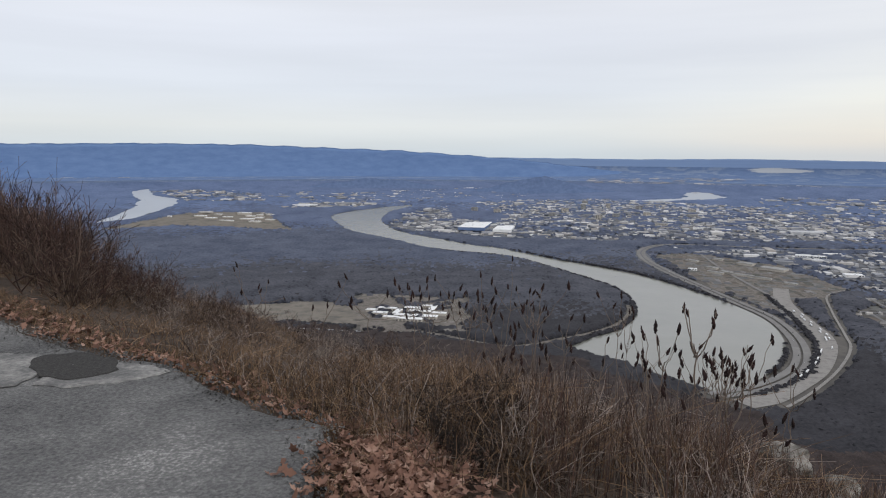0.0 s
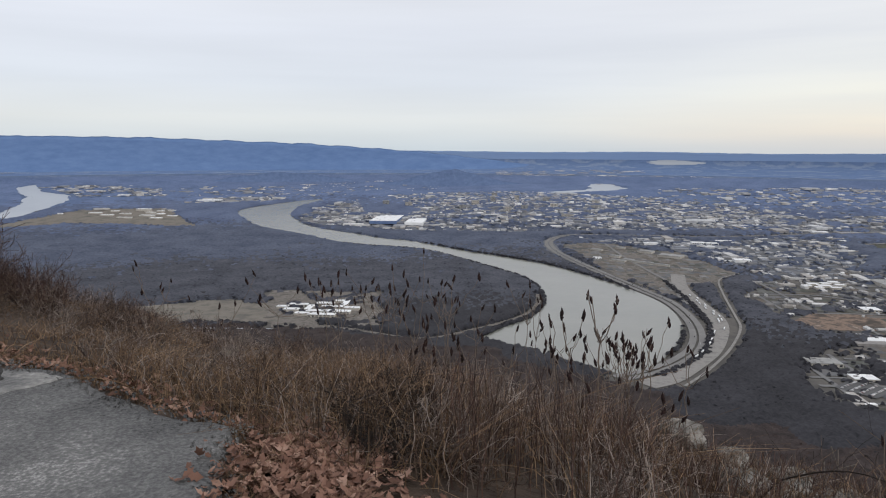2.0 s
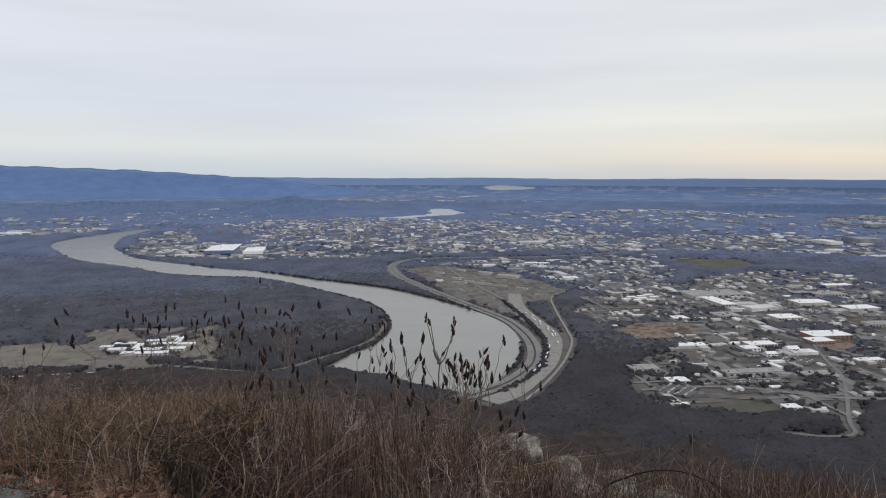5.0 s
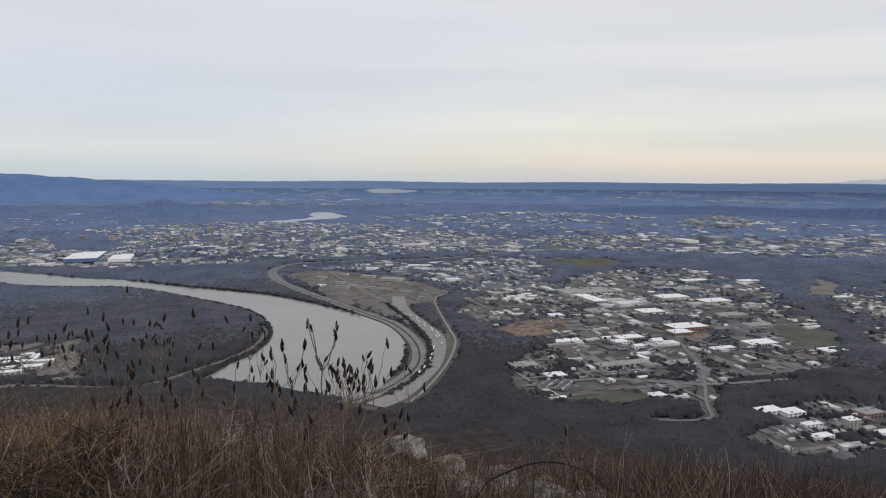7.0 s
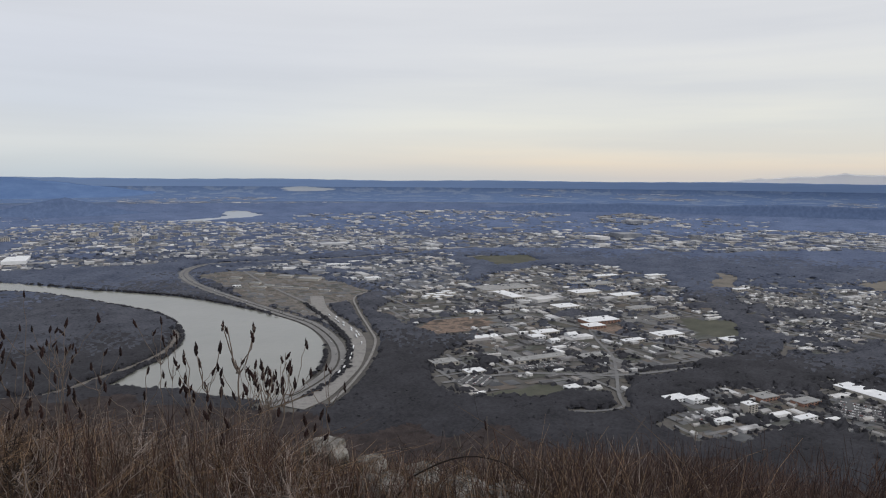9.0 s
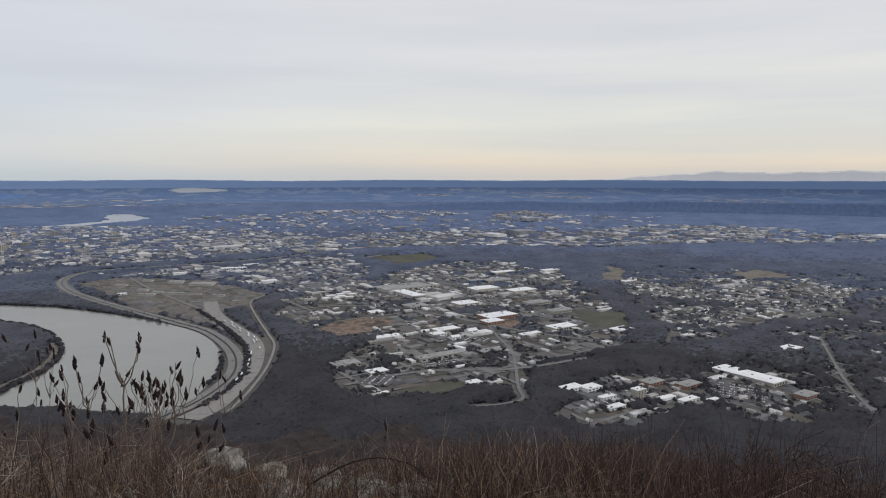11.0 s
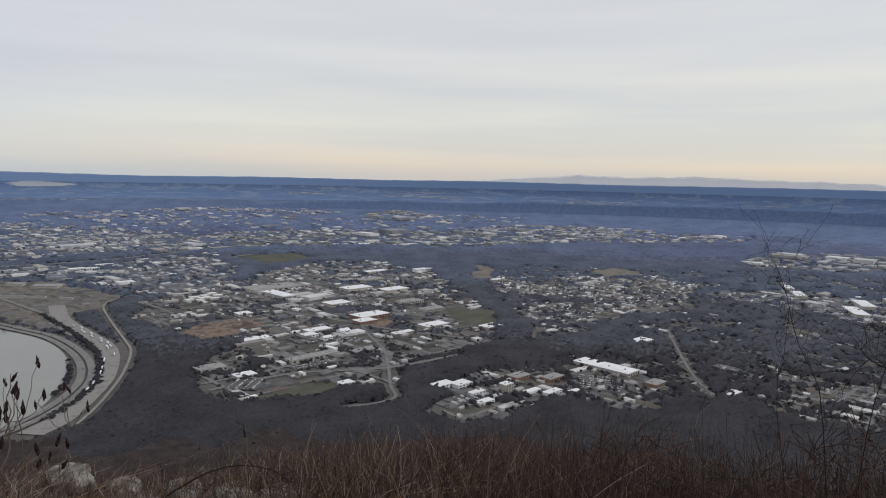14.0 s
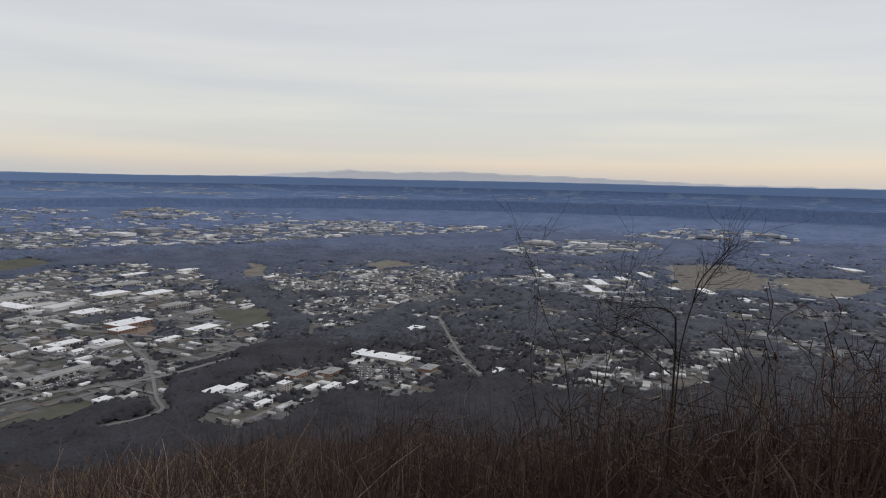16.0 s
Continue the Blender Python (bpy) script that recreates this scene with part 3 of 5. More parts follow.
def patchy(x, y, s):
    return .5 + .25 * (wave(x, y, s, 1) + wave(x, y, s * .43, 5) + .7 * wave(x, y, s * .2, 9))


def open_ground(x, y, roads=True):
    m = (inside(RIVER_POLY, x, y) & ((np.hypot(x, y) > 1790) | (hill(x, y) < -417.0))) | inside(LEFT_REACH, x, y) | inside(FAR_REACH, x, y)
    jx, jy = x + 22 * wave(x, y, 40, 2) + 10 * wave(x, y, 15, 8), y + 26 * wave(x, y, 45, 6) + 10 * wave(x, y, 13, 3)
    for key, (pts, _, _) in FIELDS.items():
        m |= inside(pts, jx, jy) & ((key != "field_2") | (patchy(x, y, 50) > .36))
    if roads:
        m |= near_line(HWY, x, y, 28) | near_line(YARD, x, y, 34) | near_line(RAIL, x, y, 13) | near_line(TRUNK, x, y, 13) | near_line(HIGH_STREET, x, y, 12) | near_line(LOW_STREET, x, y, 12) | near_line(STREAM, x, y, 12) | near_line(WOOD_ROAD, x, y, 11) | near_line(BANK_STRIP, x, y, 10)
    return m


def wooded(x, y):
    m = np.zeros(np.shape(x), bool)
    for pts in WOODLANDS:
        m |= inside(pts, x + 14 * wave(x, y, 30, 4), y + 14 * wave(x, y, 33, 1))
    return m


def warped(x, y):
    return x + 40 * wave(x, y, 110, 3) + 18 * wave(x, y, 37, 6), y + 40 * wave(x, y, 120, 7) + 18 * wave(x, y, 31, 2)


def keep_trees(x, y):
    k = ~open_ground(x, y)
    wx, wy = warped(x, y)
    n = patchy(x, y, 90)
    for pts, _, share, _ in DISTRICTS.values():
        k &= ~(inside(pts, wx, wy) & (n > share + .2 * rng.normal(size=x.shape)))
    return k | (wooded(x, y) & ~open_ground(x, y))


def tufts(name, x, y, high, wide, spikes, mat, label):
    """Leafless crowns packed into a canopy: an uneven faceted crown with thin twig bundles standing out of it, many trees in one mesh."""
    n, k = len(x), 4
    base = place(x, y, 0.0)
    s = squeeze(np.hypot(x, y)) / np.hypot(x, y)
    hgt = (high * rng.uniform(.8, 1.12, n) * s)[:, None]
    wid = (wide * rng.uniform(.75, 1.25, n) * s)[:, None]
    turn = rng.uniform(0, 6.28, (n, 1)) + np.arange(k) * 2 * np.pi / k
    v = np.zeros((n, 2 * k + 1, 3))
    for j, (rr, zz) in enumerate(((.8, .5), (.5, .85))):
        q = rr * wid * rng.uniform(.7, 1.25, (n, k))
        t = turn + .5 * j
        v[:, j * k:j * k + k] = np.stack([q * np.cos(t), q * np.sin(t), hgt * zz * rng.uniform(.88, 1.12, (n, k))], -1)
    v[:, 2 * k] = np.concatenate([wid * rng.normal(0, .1, (n, 2)), hgt * rng.uniform(.9, 1.1, (n, 1))], 1)
    tri = []
    for i in range(k):
        j = (i + 1) % k
        tri += [(i, j, k + j), (i, k + j, k + i), (k + i, k + j, 2 * k)]
    v += base[:, None]
    f = (np.arange(n)[:, None, None] * (2 * k + 1) + np.array(tri)).reshape(-1, 3)
    v, top = v.reshape(-1, 3), len(f)
    if spikes:
        m = n * spikes
        i = np.repeat(np.arange(n), spikes)
        a, rad = rng.uniform(0, 6.28, m), np.sqrt(rng.uniform(0, 1, m)) * .42
        c = base[i] + np.stack([np.cos(a) * rad, np.sin(a) * rad, np.zeros(m)], 1) * wid[i]
        w = wid[i] * .05
        b2 = rng.uniform(0, 6.28, m)
        side = np.stack([np.cos(b2), np.sin(b2), np.zeros(m)], 1) * w
        z0, z1 = hgt[i] * .5, hgt[i] * (1.2 - .5 * rad[:, None]) * rng.uniform(.85, 1.15, (m, 1))
        up = np.array([0, 0, 1.0])
        lean = np.stack([np.cos(a), np.sin(a), np.zeros(m)], 1) * wid[i] * .08
        sp = np.stack([c - side + z0 * up, c + side + z0 * up, c + lean + z1 * up], 1).reshape(-1, 3)
        f = np.concatenate([f, len(v) + np.arange(m * 3).reshape(-1, 3)])
        v = np.concatenate([v, sp])
    return tagged(new(name, mesh_of(name, v, f, mat, shade=True)), label, "woods", kind="stuff")


def canopy(r0, r1, dr, da):
    """Leafless tree tops as one rumpled sheet that comes down to the ground at glades, streets and banks."""
    rad = np.exp(np.arange(np.log(r0), np.log(r1), dr))
    ang = np.radians(np.arange(-122, 46, np.degrees(da)))
    R, A = np.meshgrid(rad, ang, indexing="ij")
    R = R * np.exp(rng.normal(0, dr * .28, R.shape))
    A = A + rng.normal(0, da * .28, A.shape)
    x, y = -R * np.sin(A), R * np.cos(A)
    k = keep_trees(x.ravel(), y.ravel()).reshape(x.shape)
    tall = k.copy()
    for ax in (0, 1):
        for d in (-1, 1):
            tall &= np.roll(k, d, ax)
    h = 7.5 * (1 + .3 * patchy(x, y, 160)) * rng.uniform(.72, 1.16, x.shape) * (1 + .00006 * R)
    h = np.where(tall, h, np.where(k, h * .55, -1.5))
    v = place(x.ravel(), y.ravel(), h.ravel()).reshape(x.shape + (3,))
    f = grid_faces(len(rad), len(ang))[:, ::-1]
    on = k.ravel()[f].sum(1) >= 2
    mid, toe_r = R.ravel()[f].mean(1), toe(x, y).ravel()[f].mean(1)
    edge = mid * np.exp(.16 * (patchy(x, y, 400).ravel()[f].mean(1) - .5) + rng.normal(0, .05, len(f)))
    # Beyond the flank, the slot sets how much haze the colour holds.
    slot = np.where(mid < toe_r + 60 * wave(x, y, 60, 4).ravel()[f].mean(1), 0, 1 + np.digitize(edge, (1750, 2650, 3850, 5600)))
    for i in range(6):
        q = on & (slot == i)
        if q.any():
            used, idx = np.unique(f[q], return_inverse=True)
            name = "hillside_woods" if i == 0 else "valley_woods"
            me = mesh_of(name, v.reshape(-1, 3)[used], idx.reshape(-1, 4), [M_woods, *M_haze_belts][i], shade=True)
            tagged(new(name, me), ("bare brown winter trees covering the mountain flank", "dark grey leafless woods on the valley floor", "dark grey leafless woods on the valley floor", "leafless woods across the plain with blue haze in their colour", "woods towards the horizon with heavy blue haze in their colour", "woods towards the horizon with heavy blue haze in their colour")[i], "woods", kind="stuff")


canopy(140, 10500, .0085, .0042)
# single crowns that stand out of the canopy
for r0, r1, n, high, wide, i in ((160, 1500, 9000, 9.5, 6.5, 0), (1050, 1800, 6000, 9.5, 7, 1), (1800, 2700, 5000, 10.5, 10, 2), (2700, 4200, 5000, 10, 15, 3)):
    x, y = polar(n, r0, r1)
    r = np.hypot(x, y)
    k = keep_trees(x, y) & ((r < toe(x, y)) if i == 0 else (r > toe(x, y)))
    tufts("treetops", x[k], y[k], high, wide, 4 if i < 3 else 1, M_woods if i == 0 else M_haze_belts[i - 1], "crowns of leafless trees standing out of the winter woods")
# tree line along both river banks and the motorway verge
u = rng.integers(0, len(river_c), 9000)
side = rng.integers(0, 2, 9000) * 2
x = river_c[u, side] + rng.normal(0, 11, 9000)
y = river_c[u, side + 1] + rng.normal(0, 11, 9000)
k = ~open_ground(x, y) & (np.hypot(x, y) > toe(x, y)) & (np.hypot(x, y) < 3000)
tufts("bank_trees", x[k], y[k], 8, 9, 3, M_haze_belts[0], "low bare trees and scrub lining the river banks")

c = spline([(985, 2020), (925, 1760), (868, 1555), (815, 1430), (735, 1300), (655, 1218), (560, 1150)], 400)
x, y = c[:, 0] + rng.normal(0, 3.5, 400), c[:, 1] + rng.normal(0, 3.5, 400)
tufts("median_scrub", x, y, 5, 7, 2, M_haze_belts[0], "dark scrub between the motorway and the freight yard")


# ---------------------------------------------------------------- streets, yards and small houses
def rects(x, y, w, d, a, h, s):
    ca, sa = np.cos(a), np.sin(a)
    px = np.stack([x + .5 * (i * w * ca - j * d * sa) for i, j in ((-1, -1), (1, -1), (1, 1), (-1, 1))], 1)
    py = np.stack([y + .5 * (i * w * sa + j * d * ca) for i, j in ((-1, -1), (1, -1), (1, 1), (-1, 1))], 1)
    return place(px, py, h)


def yards(name, x, y, size, label, mat=M_yards):
    n = len(x)
    a = STREET + rng.choice([0, np.pi / 2], n) + rng.normal(0, .04, n)
    v = rects(x, y, size * rng.uniform(.6, 2.2, n), size * rng.uniform(.4, 1.2, n), a, .5 + rng.uniform(0, .8, (n, 1)), 1)
    return tagged(new(name, mesh_of(name, v.reshape(-1, 3), np.arange(n * 4).reshape(-1, 4), mat)), label, "yards", kind="stuff")


def blocks(name, x, y, size, mat, label):
    n = len(x)
    p = place(x, y, 0)
    s = squeeze(np.hypot(x, y)) / np.hypot(x, y)
    a = STREET + rng.choice([0, np.pi / 2], n) + rng.normal(0, .06, n)
    w = size * rng.uniform(.6, 1.9, n) * s
    d = size * rng.uniform(.4, .9, n) * s
    h = (3.0 + size * rng.uniform(.03, .18, n)) * s
    ca, sa = np.cos(a), np.sin(a)
    v = np.zeros((n, 10, 3))
    for i, (sx, sy) in enumerate(((-1, -1), (1, -1), (1, 1), (-1, 1))):
        for j in (0, 1):
            v[:, i + 4 * j, 0] = .5 * (sx * w * ca - sy * d * sa)
            v[:, i + 4 * j, 1] = .5 * (sx * w * sa + sy * d * ca)
            v[:, i + 4 * j, 2] = h * j
    pitch = h * np.where(size < 17, .5, .05)
    for i, sx in ((8, -1), (9, 1)):
        v[:, i, 0], v[:, i, 1], v[:, i, 2] = .5 * sx * w * ca, .5 * sx * w * sa, h + pitch
    v += p[:, None]
    tri = np.array([(0, 1, 5), (0, 5, 4), (1, 2, 6), (1, 6, 5), (2, 3, 7), (2, 7, 6), (3, 0, 4), (3, 4, 7), (4, 5, 9), (4, 9, 8), (6, 7, 8), (6, 8, 9), (5, 6, 9), (7, 4, 8)])
    f = (np.arange(n)[:, None, None] * 10 + tri[None]).reshape(-1, 3)
    return tagged(new(name, mesh_of(name, v.reshape(-1, 3), f, mat)), label, "houses", kind="stuff")


def streets(name, pts, gap):
    """A grid of narrow streets clipped to the district."""
    p = np.array(pts, float)
    mid, span = p.mean(0), np.ptp(p, axis=0).max() * .75
    quads = []
    for turn in (0, np.pi / 2):
        t = np.array([np.cos(STREET + turn), np.sin(STREET + turn)])
        nn = np.array([-t[1], t[0]])
        for o in np.arange(-span, span, gap * (1.0 if turn else 1.8)):
            c = mid + nn * (o + rng.uniform(-.2, .2) * gap) + t * np.arange(-span, span, 40)[:, None]
            ok = inside(pts, *warped(c[:, 0], c[:, 1])) & ~open_ground(c[:, 0], c[:, 1], False) & ~wooded(c[:, 0], c[:, 1])
            ok &= patchy(c[:, 0], c[:, 1], 260) < .72
            for i in np.nonzero(ok[:-1] & ok[1:])[0]:
                w = nn * 4.5
                quads += [c[i] - w, c[i + 1] - w, c[i + 1] + w, c[i] + w]
    q = np.array(quads)
    v = place(q[:, 0], q[:, 1], 1.5)
    structure(name, mesh_of(name, v, np.arange(len(q)).reshape(-1, 4), M_street), "grey street grid of a city district", "streets")


for i, (key, (pts, dens, share, size)) in enumerate(DISTRICTS.items()):
    p = np.array(pts, float)
    lo, hi, far = p.min(0), p.max(0), math.hypot(*p.mean(0))
    area = np.prod(hi - lo) / 1e4
    n = int(area * dens * 1.3)
    x, y = rng.uniform(lo[0], hi[0], n), rng.uniform(lo[1], hi[1], n)
    # houses stand in rows along the streets
    u, w = x * np.cos(STREET) + y * np.sin(STREET), -x * np.sin(STREET) + y * np.cos(STREET)
    row = max(26.0, size * 2.2)
    w = np.round(w / row) * row + rng.normal(0, size * .12, n)
    x, y = u * np.cos(STREET) - w * np.sin(STREET), u * np.sin(STREET) + w * np.cos(STREET)
    wx, wy = warped(x, y)
    k = inside(pts, wx, wy) & ~open_ground(x, y) & ~wooded(x, y) & (patchy(x, y, 90) > share * .75)
    sz = size * np.exp(rng.normal(0, .45, k.sum()))
    # Districts past 2700 m take the haze-tinted colours.
    blocks("houses", x[k], y[k], sz, M_houses if far < 2700 else M_house_haze, "small pale-roofed houses and sheds of a city district")
    near = size < 17
    n = int(area * dens * (1.5 if near else .8))
    x, y = rng.uniform(lo[0], hi[0], n), rng.uniform(lo[1], hi[1], n)
    wx, wy = warped(x, y)
    k = inside(pts, wx, wy) & ~open_ground(x, y) & ~wooded(x, y) & (patchy(x, y, 90) > share * .6)
    yards("yards", x[k], y[k], size * (2.7 if near else 1.2), "grey car parks, worn lawns and bare yards", M_yards if far < 2700 else M_yard_haze)
    streets("pavement_%d" % (i + 1), pts, max(70, size * 4.5))
# pale scattered towns far out on the plain: bearing and dip of each, in degrees
FAR_TOWNS = [(-44, -48.5, 1.45, 1.6, 60), (-51.5, -58.5, 1.6, 1.8, 90), (-63, -69.5, 1.95, 2.5, 70), (-12, -15, 1.9, 2.35, 70), (-15, -19.5, 1.8, 2.3, 90), (-19.5, -24, 1.75, 2.0, 50), (7, 0, 3.0, 3.9, 150), (12, 7, 2.3, 3.1, 50),
             (29, 25, 1.7, 1.95, 30), (-45, -49, 1.0, 1.1, 30), (-52, -58, 1.25, 1.4, 60), (-67.5, -73, 1.65, 1.95, 70), (-77, -80, 2.1, 2.25, 30), (-81, -84, 1.6, 1.75, 30), (-20, -30, 2.2, 3.0, 260), (-30, -44, 2.3, 3.1, 260), (-45, -60, 2.75, 3.3, 120), (-84, -110, 2.9, 4.3, 140)]
for a0, a1, e0, e1, n in FAR_TOWNS:
    a, e = np.radians(rng.uniform(a1, a0, n)), np.radians(rng.uniform(e0, e1, n))
    r = DROP / np.tan(e)
    size = r * .0034 * np.exp(rng.normal(0, .5, n))
    v = rects(-r * np.sin(a), r * np.cos(a), size * 1.6, size * rng.uniform(.8, 2.6, n), a + rng.normal(0, .15, n), 6.0, 1)
    tagged(new("far_town", mesh_of("far_town", v.reshape(-1, 3), np.arange(n * 4).reshape(-1, 4), M_house_haze)), "roofs of a far-off town on the plain, haze in their colour", "houses", kind="stuff")
x, y = rng.uniform(880, 1320, 700), rng.uniform(1850, 2880, 700)
k = inside(FIELDS["field_4"][0], x, y)
yards("yards", x[k], y[k], 26, "bare brown and grey plots of a cleared works site")


# ---------------------------------------------------------------- buildings that can be told apart
def box(bm, x0, x1, y0, y1, z0, z1, bevel=0.0):
    v = [bm.verts.new(p) for p in ((x0, y0, z0), (x1, y0, z0), (x1, y1, z0), (x0, y1, z0), (x0, y0, z1), (x1, y0, z1), (x1, y1, z1), (x0, y1, z1))]
    for f in ((3, 2, 1, 0), (4, 5, 6, 7), (0, 1, 5, 4), (1, 2, 6, 5), (2, 3, 7, 6), (3, 0, 4, 7)):
        bm.faces.new([v[i] for i in f])


def part(name, bm, mat, parent, label=""):
    me = bpy.data.meshes.new(name)
    bm.to_mesh(me)
    bm.free()
    me.materials.append(mat)
    ob = new(name, me)
    ob.parent = parent
    return tagged(ob, label)


PANE = bpy.data.meshes.new("window")
bmp = bmesh.new()
box(bmp, -.5, .5, -.12, .12, -.5, .5)
bmp.to_mesh(PANE)
bmp.free()
PANE.materials.append(M_pane)


def building(x, y, w, d, h, wall, roof, label, storeys=1, gable=False, units=2, turn=0.0, windows=True, name="building"):
    s = float(squeeze(math.hypot(x, y)) / math.hypot(x, y))
    e = tagged(new(name), label, "building", group="buildings of the valley")
    e.matrix_world = Matrix.Translation(place(x, y, 0).tolist()) @ Matrix.Rotation(STREET + turn, 4, "Z") @ Matrix.Scale(s, 4)
    bm = bmesh.new()
    box(bm, -w / 2, w / 2, -d / 2, d / 2, -1, h)
    part("wall", bm, wall, e)
    bm = bmesh.new()
    if gable:
        o, rise = .6, d * .22
        for sy in (-1, 1):
            v = [bm.verts.new(q) for q in ((-w / 2 - o, sy * (d / 2 + o), h - .1), (w / 2 + o, sy * (d / 2 + o), h - .1), (w / 2 + o, 0, h + rise), (-w / 2 - o, 0, h + rise))]
            bm.faces.new(v if sy < 0 else v[::-1])
        for sx in (-1, 1):
            v = [bm.verts.new(q) for q in ((sx * w / 2, -d / 2, h), (sx * w / 2, d / 2, h), (sx * w / 2, 0, h + rise))]
            bm.faces.new(v if sx > 0 else v[::-1])
    else:
        box(bm, -w / 2 - .4, w / 2 + .4, -d / 2 - .4, d / 2 + .4, h, h + .7)
        box(bm, -w / 2 - .4, w / 2 + .4, -d / 2 - .4, -d / 2 + .2, h + .7, h + 1.4)
        box(bm, -w / 2 - .4, w / 2 + .4, d / 2 - .2, d / 2 + .4, h + .7, h + 1.4)
    part("roof", bm, roof, e)
    if not gable:
        for i in range(units):
            bm = bmesh.new()
            q = random.uniform(1.2, 2.6)
            cx, cy = random.uniform(-.38, .38) * w, random.uniform(-.35, .35) * d
            box(bm, cx - q, cx + q, cy - q * .7, cy + q * .7, h + .7, h + 2.2)
            part("rooftop_unit", bm, M_grey, e)
    if windows:
        nx = max(3, min(9, int(w / 9)))
        for k in range(storeys):
            z = (k + .55) * h / storeys
            for sy in (-1, 1):
                for i in range(nx):
                    p = new("window", PANE)
                    p.parent = e
                    p.matrix_local = Matrix.Translation(((i + .5) / nx * w - w / 2, sy * d / 2, z)) @ Matrix.Diagonal((w / nx * .55, 1, h / storeys * .5, 1))
    return e


random.seed(9)
WHITE_ROOFS = [(1634, 1754, 50, 190, 10), (1903, 1615, 110, 60, 10), (1974, 1493, 105, 55, 9), (1640, 1472, 80, 55, 8), (1339, 1572, 46, 34, 7), (1313, 1247, 72, 34, 9),
               (1566, 1042, 84, 44, 8), (1438, 1056, 66, 20, 6), (1650, 904, 60, 38, 8), (1149, 1302, 74, 28, 7), (925, 1084, 44, 28, 6), (2441, 1315, 60, 26, 8), (2489, 1724, 90, 36, 9), (2300, 1840, 110, 40, 9),
               (1448, 496, 48, 140, 8), (1749, 506, 60, 36, 7)]
for x, y, w, d, h in WHITE_ROOFS:
    building(x, y, w, d, h, M_tan, M_white, "long low warehouse with a bright white flat roof", windows=w < 100)
for x, y, w, d, h in [(1724, 1861, 205, 105, 9), (1116, 1075, 130, 30, 7), (912, 1176, 60, 38, 8), (2102, 1713, 110, 60, 9), (1500, 1560, 70, 60, 7), (1820, 1310, 90, 45, 8), (1230, 1020, 60, 30, 6), (1760, 1180, 80, 40, 7)]:
    building(x, y, w, d, h, M_tan, M_grey, "wide industrial hall with a grey flat roof", units=4)
for x, y, w, d, h in [(1558, 1265, 110, 58, 9), (1485, 1226, 60, 40, 8), (1393, 369, 44, 28, 7), (1262, 620, 46, 30, 8), (1300, 560, 50, 28, 7)]:
    building(x, y, w, d, h, M_brick, M_white if w > 50 else M_grey, "red brick building with parapet roof", 2)
for x, y in [(1400, 1850), (1432, 1872), (1460, 1905), (1490, 1878), (1415, 1905), (1380, 1880), (1448, 1840), (1500, 1920)]:
    building(x, y, random.uniform(22, 40), random.uniform(14, 20), 6, M_tan, M_white, "small white-roofed shed by the woods", windows=False, units=0)
for x, y, w, d, h, g in [(1345, 1184, 30, 22, 10, 1), (1262, 1168, 26, 18, 9, 1), (1257, 1224, 40, 28, 9, 0), (1114, 716, 46, 26, 8, 0), (1142, 690, 40, 26, 8, 0), (1010, 881, 30, 20, 6, 0), (1418, 223, 44, 18, 6, 0), (1120, 640, 36, 14, 5, 0), (1080, 600, 40, 16, 5, 0), (1210, 520, 44, 16, 6, 0)]:
    building(x, y, w, d, h, M_white, M_white, "white-walled building with white roof", 2, gable=bool(g), units=1)
building(1167, 600, 24, 18, 17, M_tan, M_white, "tall tan block of flats above low roofs", 5, units=2)
for x, y, w, d, h in [(1518, 2811, 60, 30, 9), (1567, 2782, 50, 26, 9), (1450, 2351, 60, 34, 8), (926, 2473, 30, 18, 6)]:
    building(x, y, w, d, h, M_white, M_white, "white-roofed store beside the works ground", units=1)
for x, y, w, d, h in [(983, 2405, 60, 20, 6), (1026, 2412, 40, 24, 6), (1046, 2366, 46, 18, 6), (1060, 2350, 70, 14, 6), (1095, 2300, 80, 12, 6), (1010, 2500, 40, 24, 7), (1180, 2600, 60, 36, 8), (1230, 2480, 90, 50, 8), (1000, 2680, 50, 20, 6), (1120, 2720, 40, 24, 6), (1150, 2200, 44, 18, 5)]:
    building(x, y, w, d, h, M_tan, M_grey, "low grey-roofed shed on cleared works ground", units=1, windows=False, turn=-.6)
building(2028, 1765, 62, 38, 9, M_blue, M_grey, "blue-clad industrial shed with grey roof")
for x, y, w, d, h in [(2874, 247, 120, 38, 10), (2764, 33, 140, 46, 14), (2878, -56, 100, 38, 16), (2613, 51, 160, 46, 9), (3089, -156, 150, 28, 9), (2705, -366, 130, 36, 9), (2562, -480, 84, 36, 7), (3692, -1147, 170, 60, 10), (3050, 300, 90, 30, 8), (2735, -250, 60, 30, 9)]:
    building(x, y, w, d, h, M_tan, M_white, "pale factory hall beyond the woods", windows=False, turn=.5)
for x, y, w, d, h in [(1224, 5840, 60, 45, 40), (1184, 4617, 60, 45, 34), (1427, 4718, 66, 40, 34), (1038, 4486, 55, 40, 38), (391, 4882, 60, 40, 40), (915, 5062, 70, 45, 36), (1523, 5259, 60, 45, 42), (1718, 4649, 80, 50, 26), (1319, 4068, 90, 50, 20), (234, 5018, 55, 40, 44), (1100, 5300, 50, 45, 52), (1330, 5450, 45, 40, 48), (760, 4700, 60, 40, 30), (1880, 5100, 70, 45, 24)]:
    building(x, y, w * .8, d * .8, h * .75, random.choice([M_tan, M_tan, M_grey]), M_grey, "pale downtown office tower", max(3, int(h / 8)), units=1, name="office_tower")
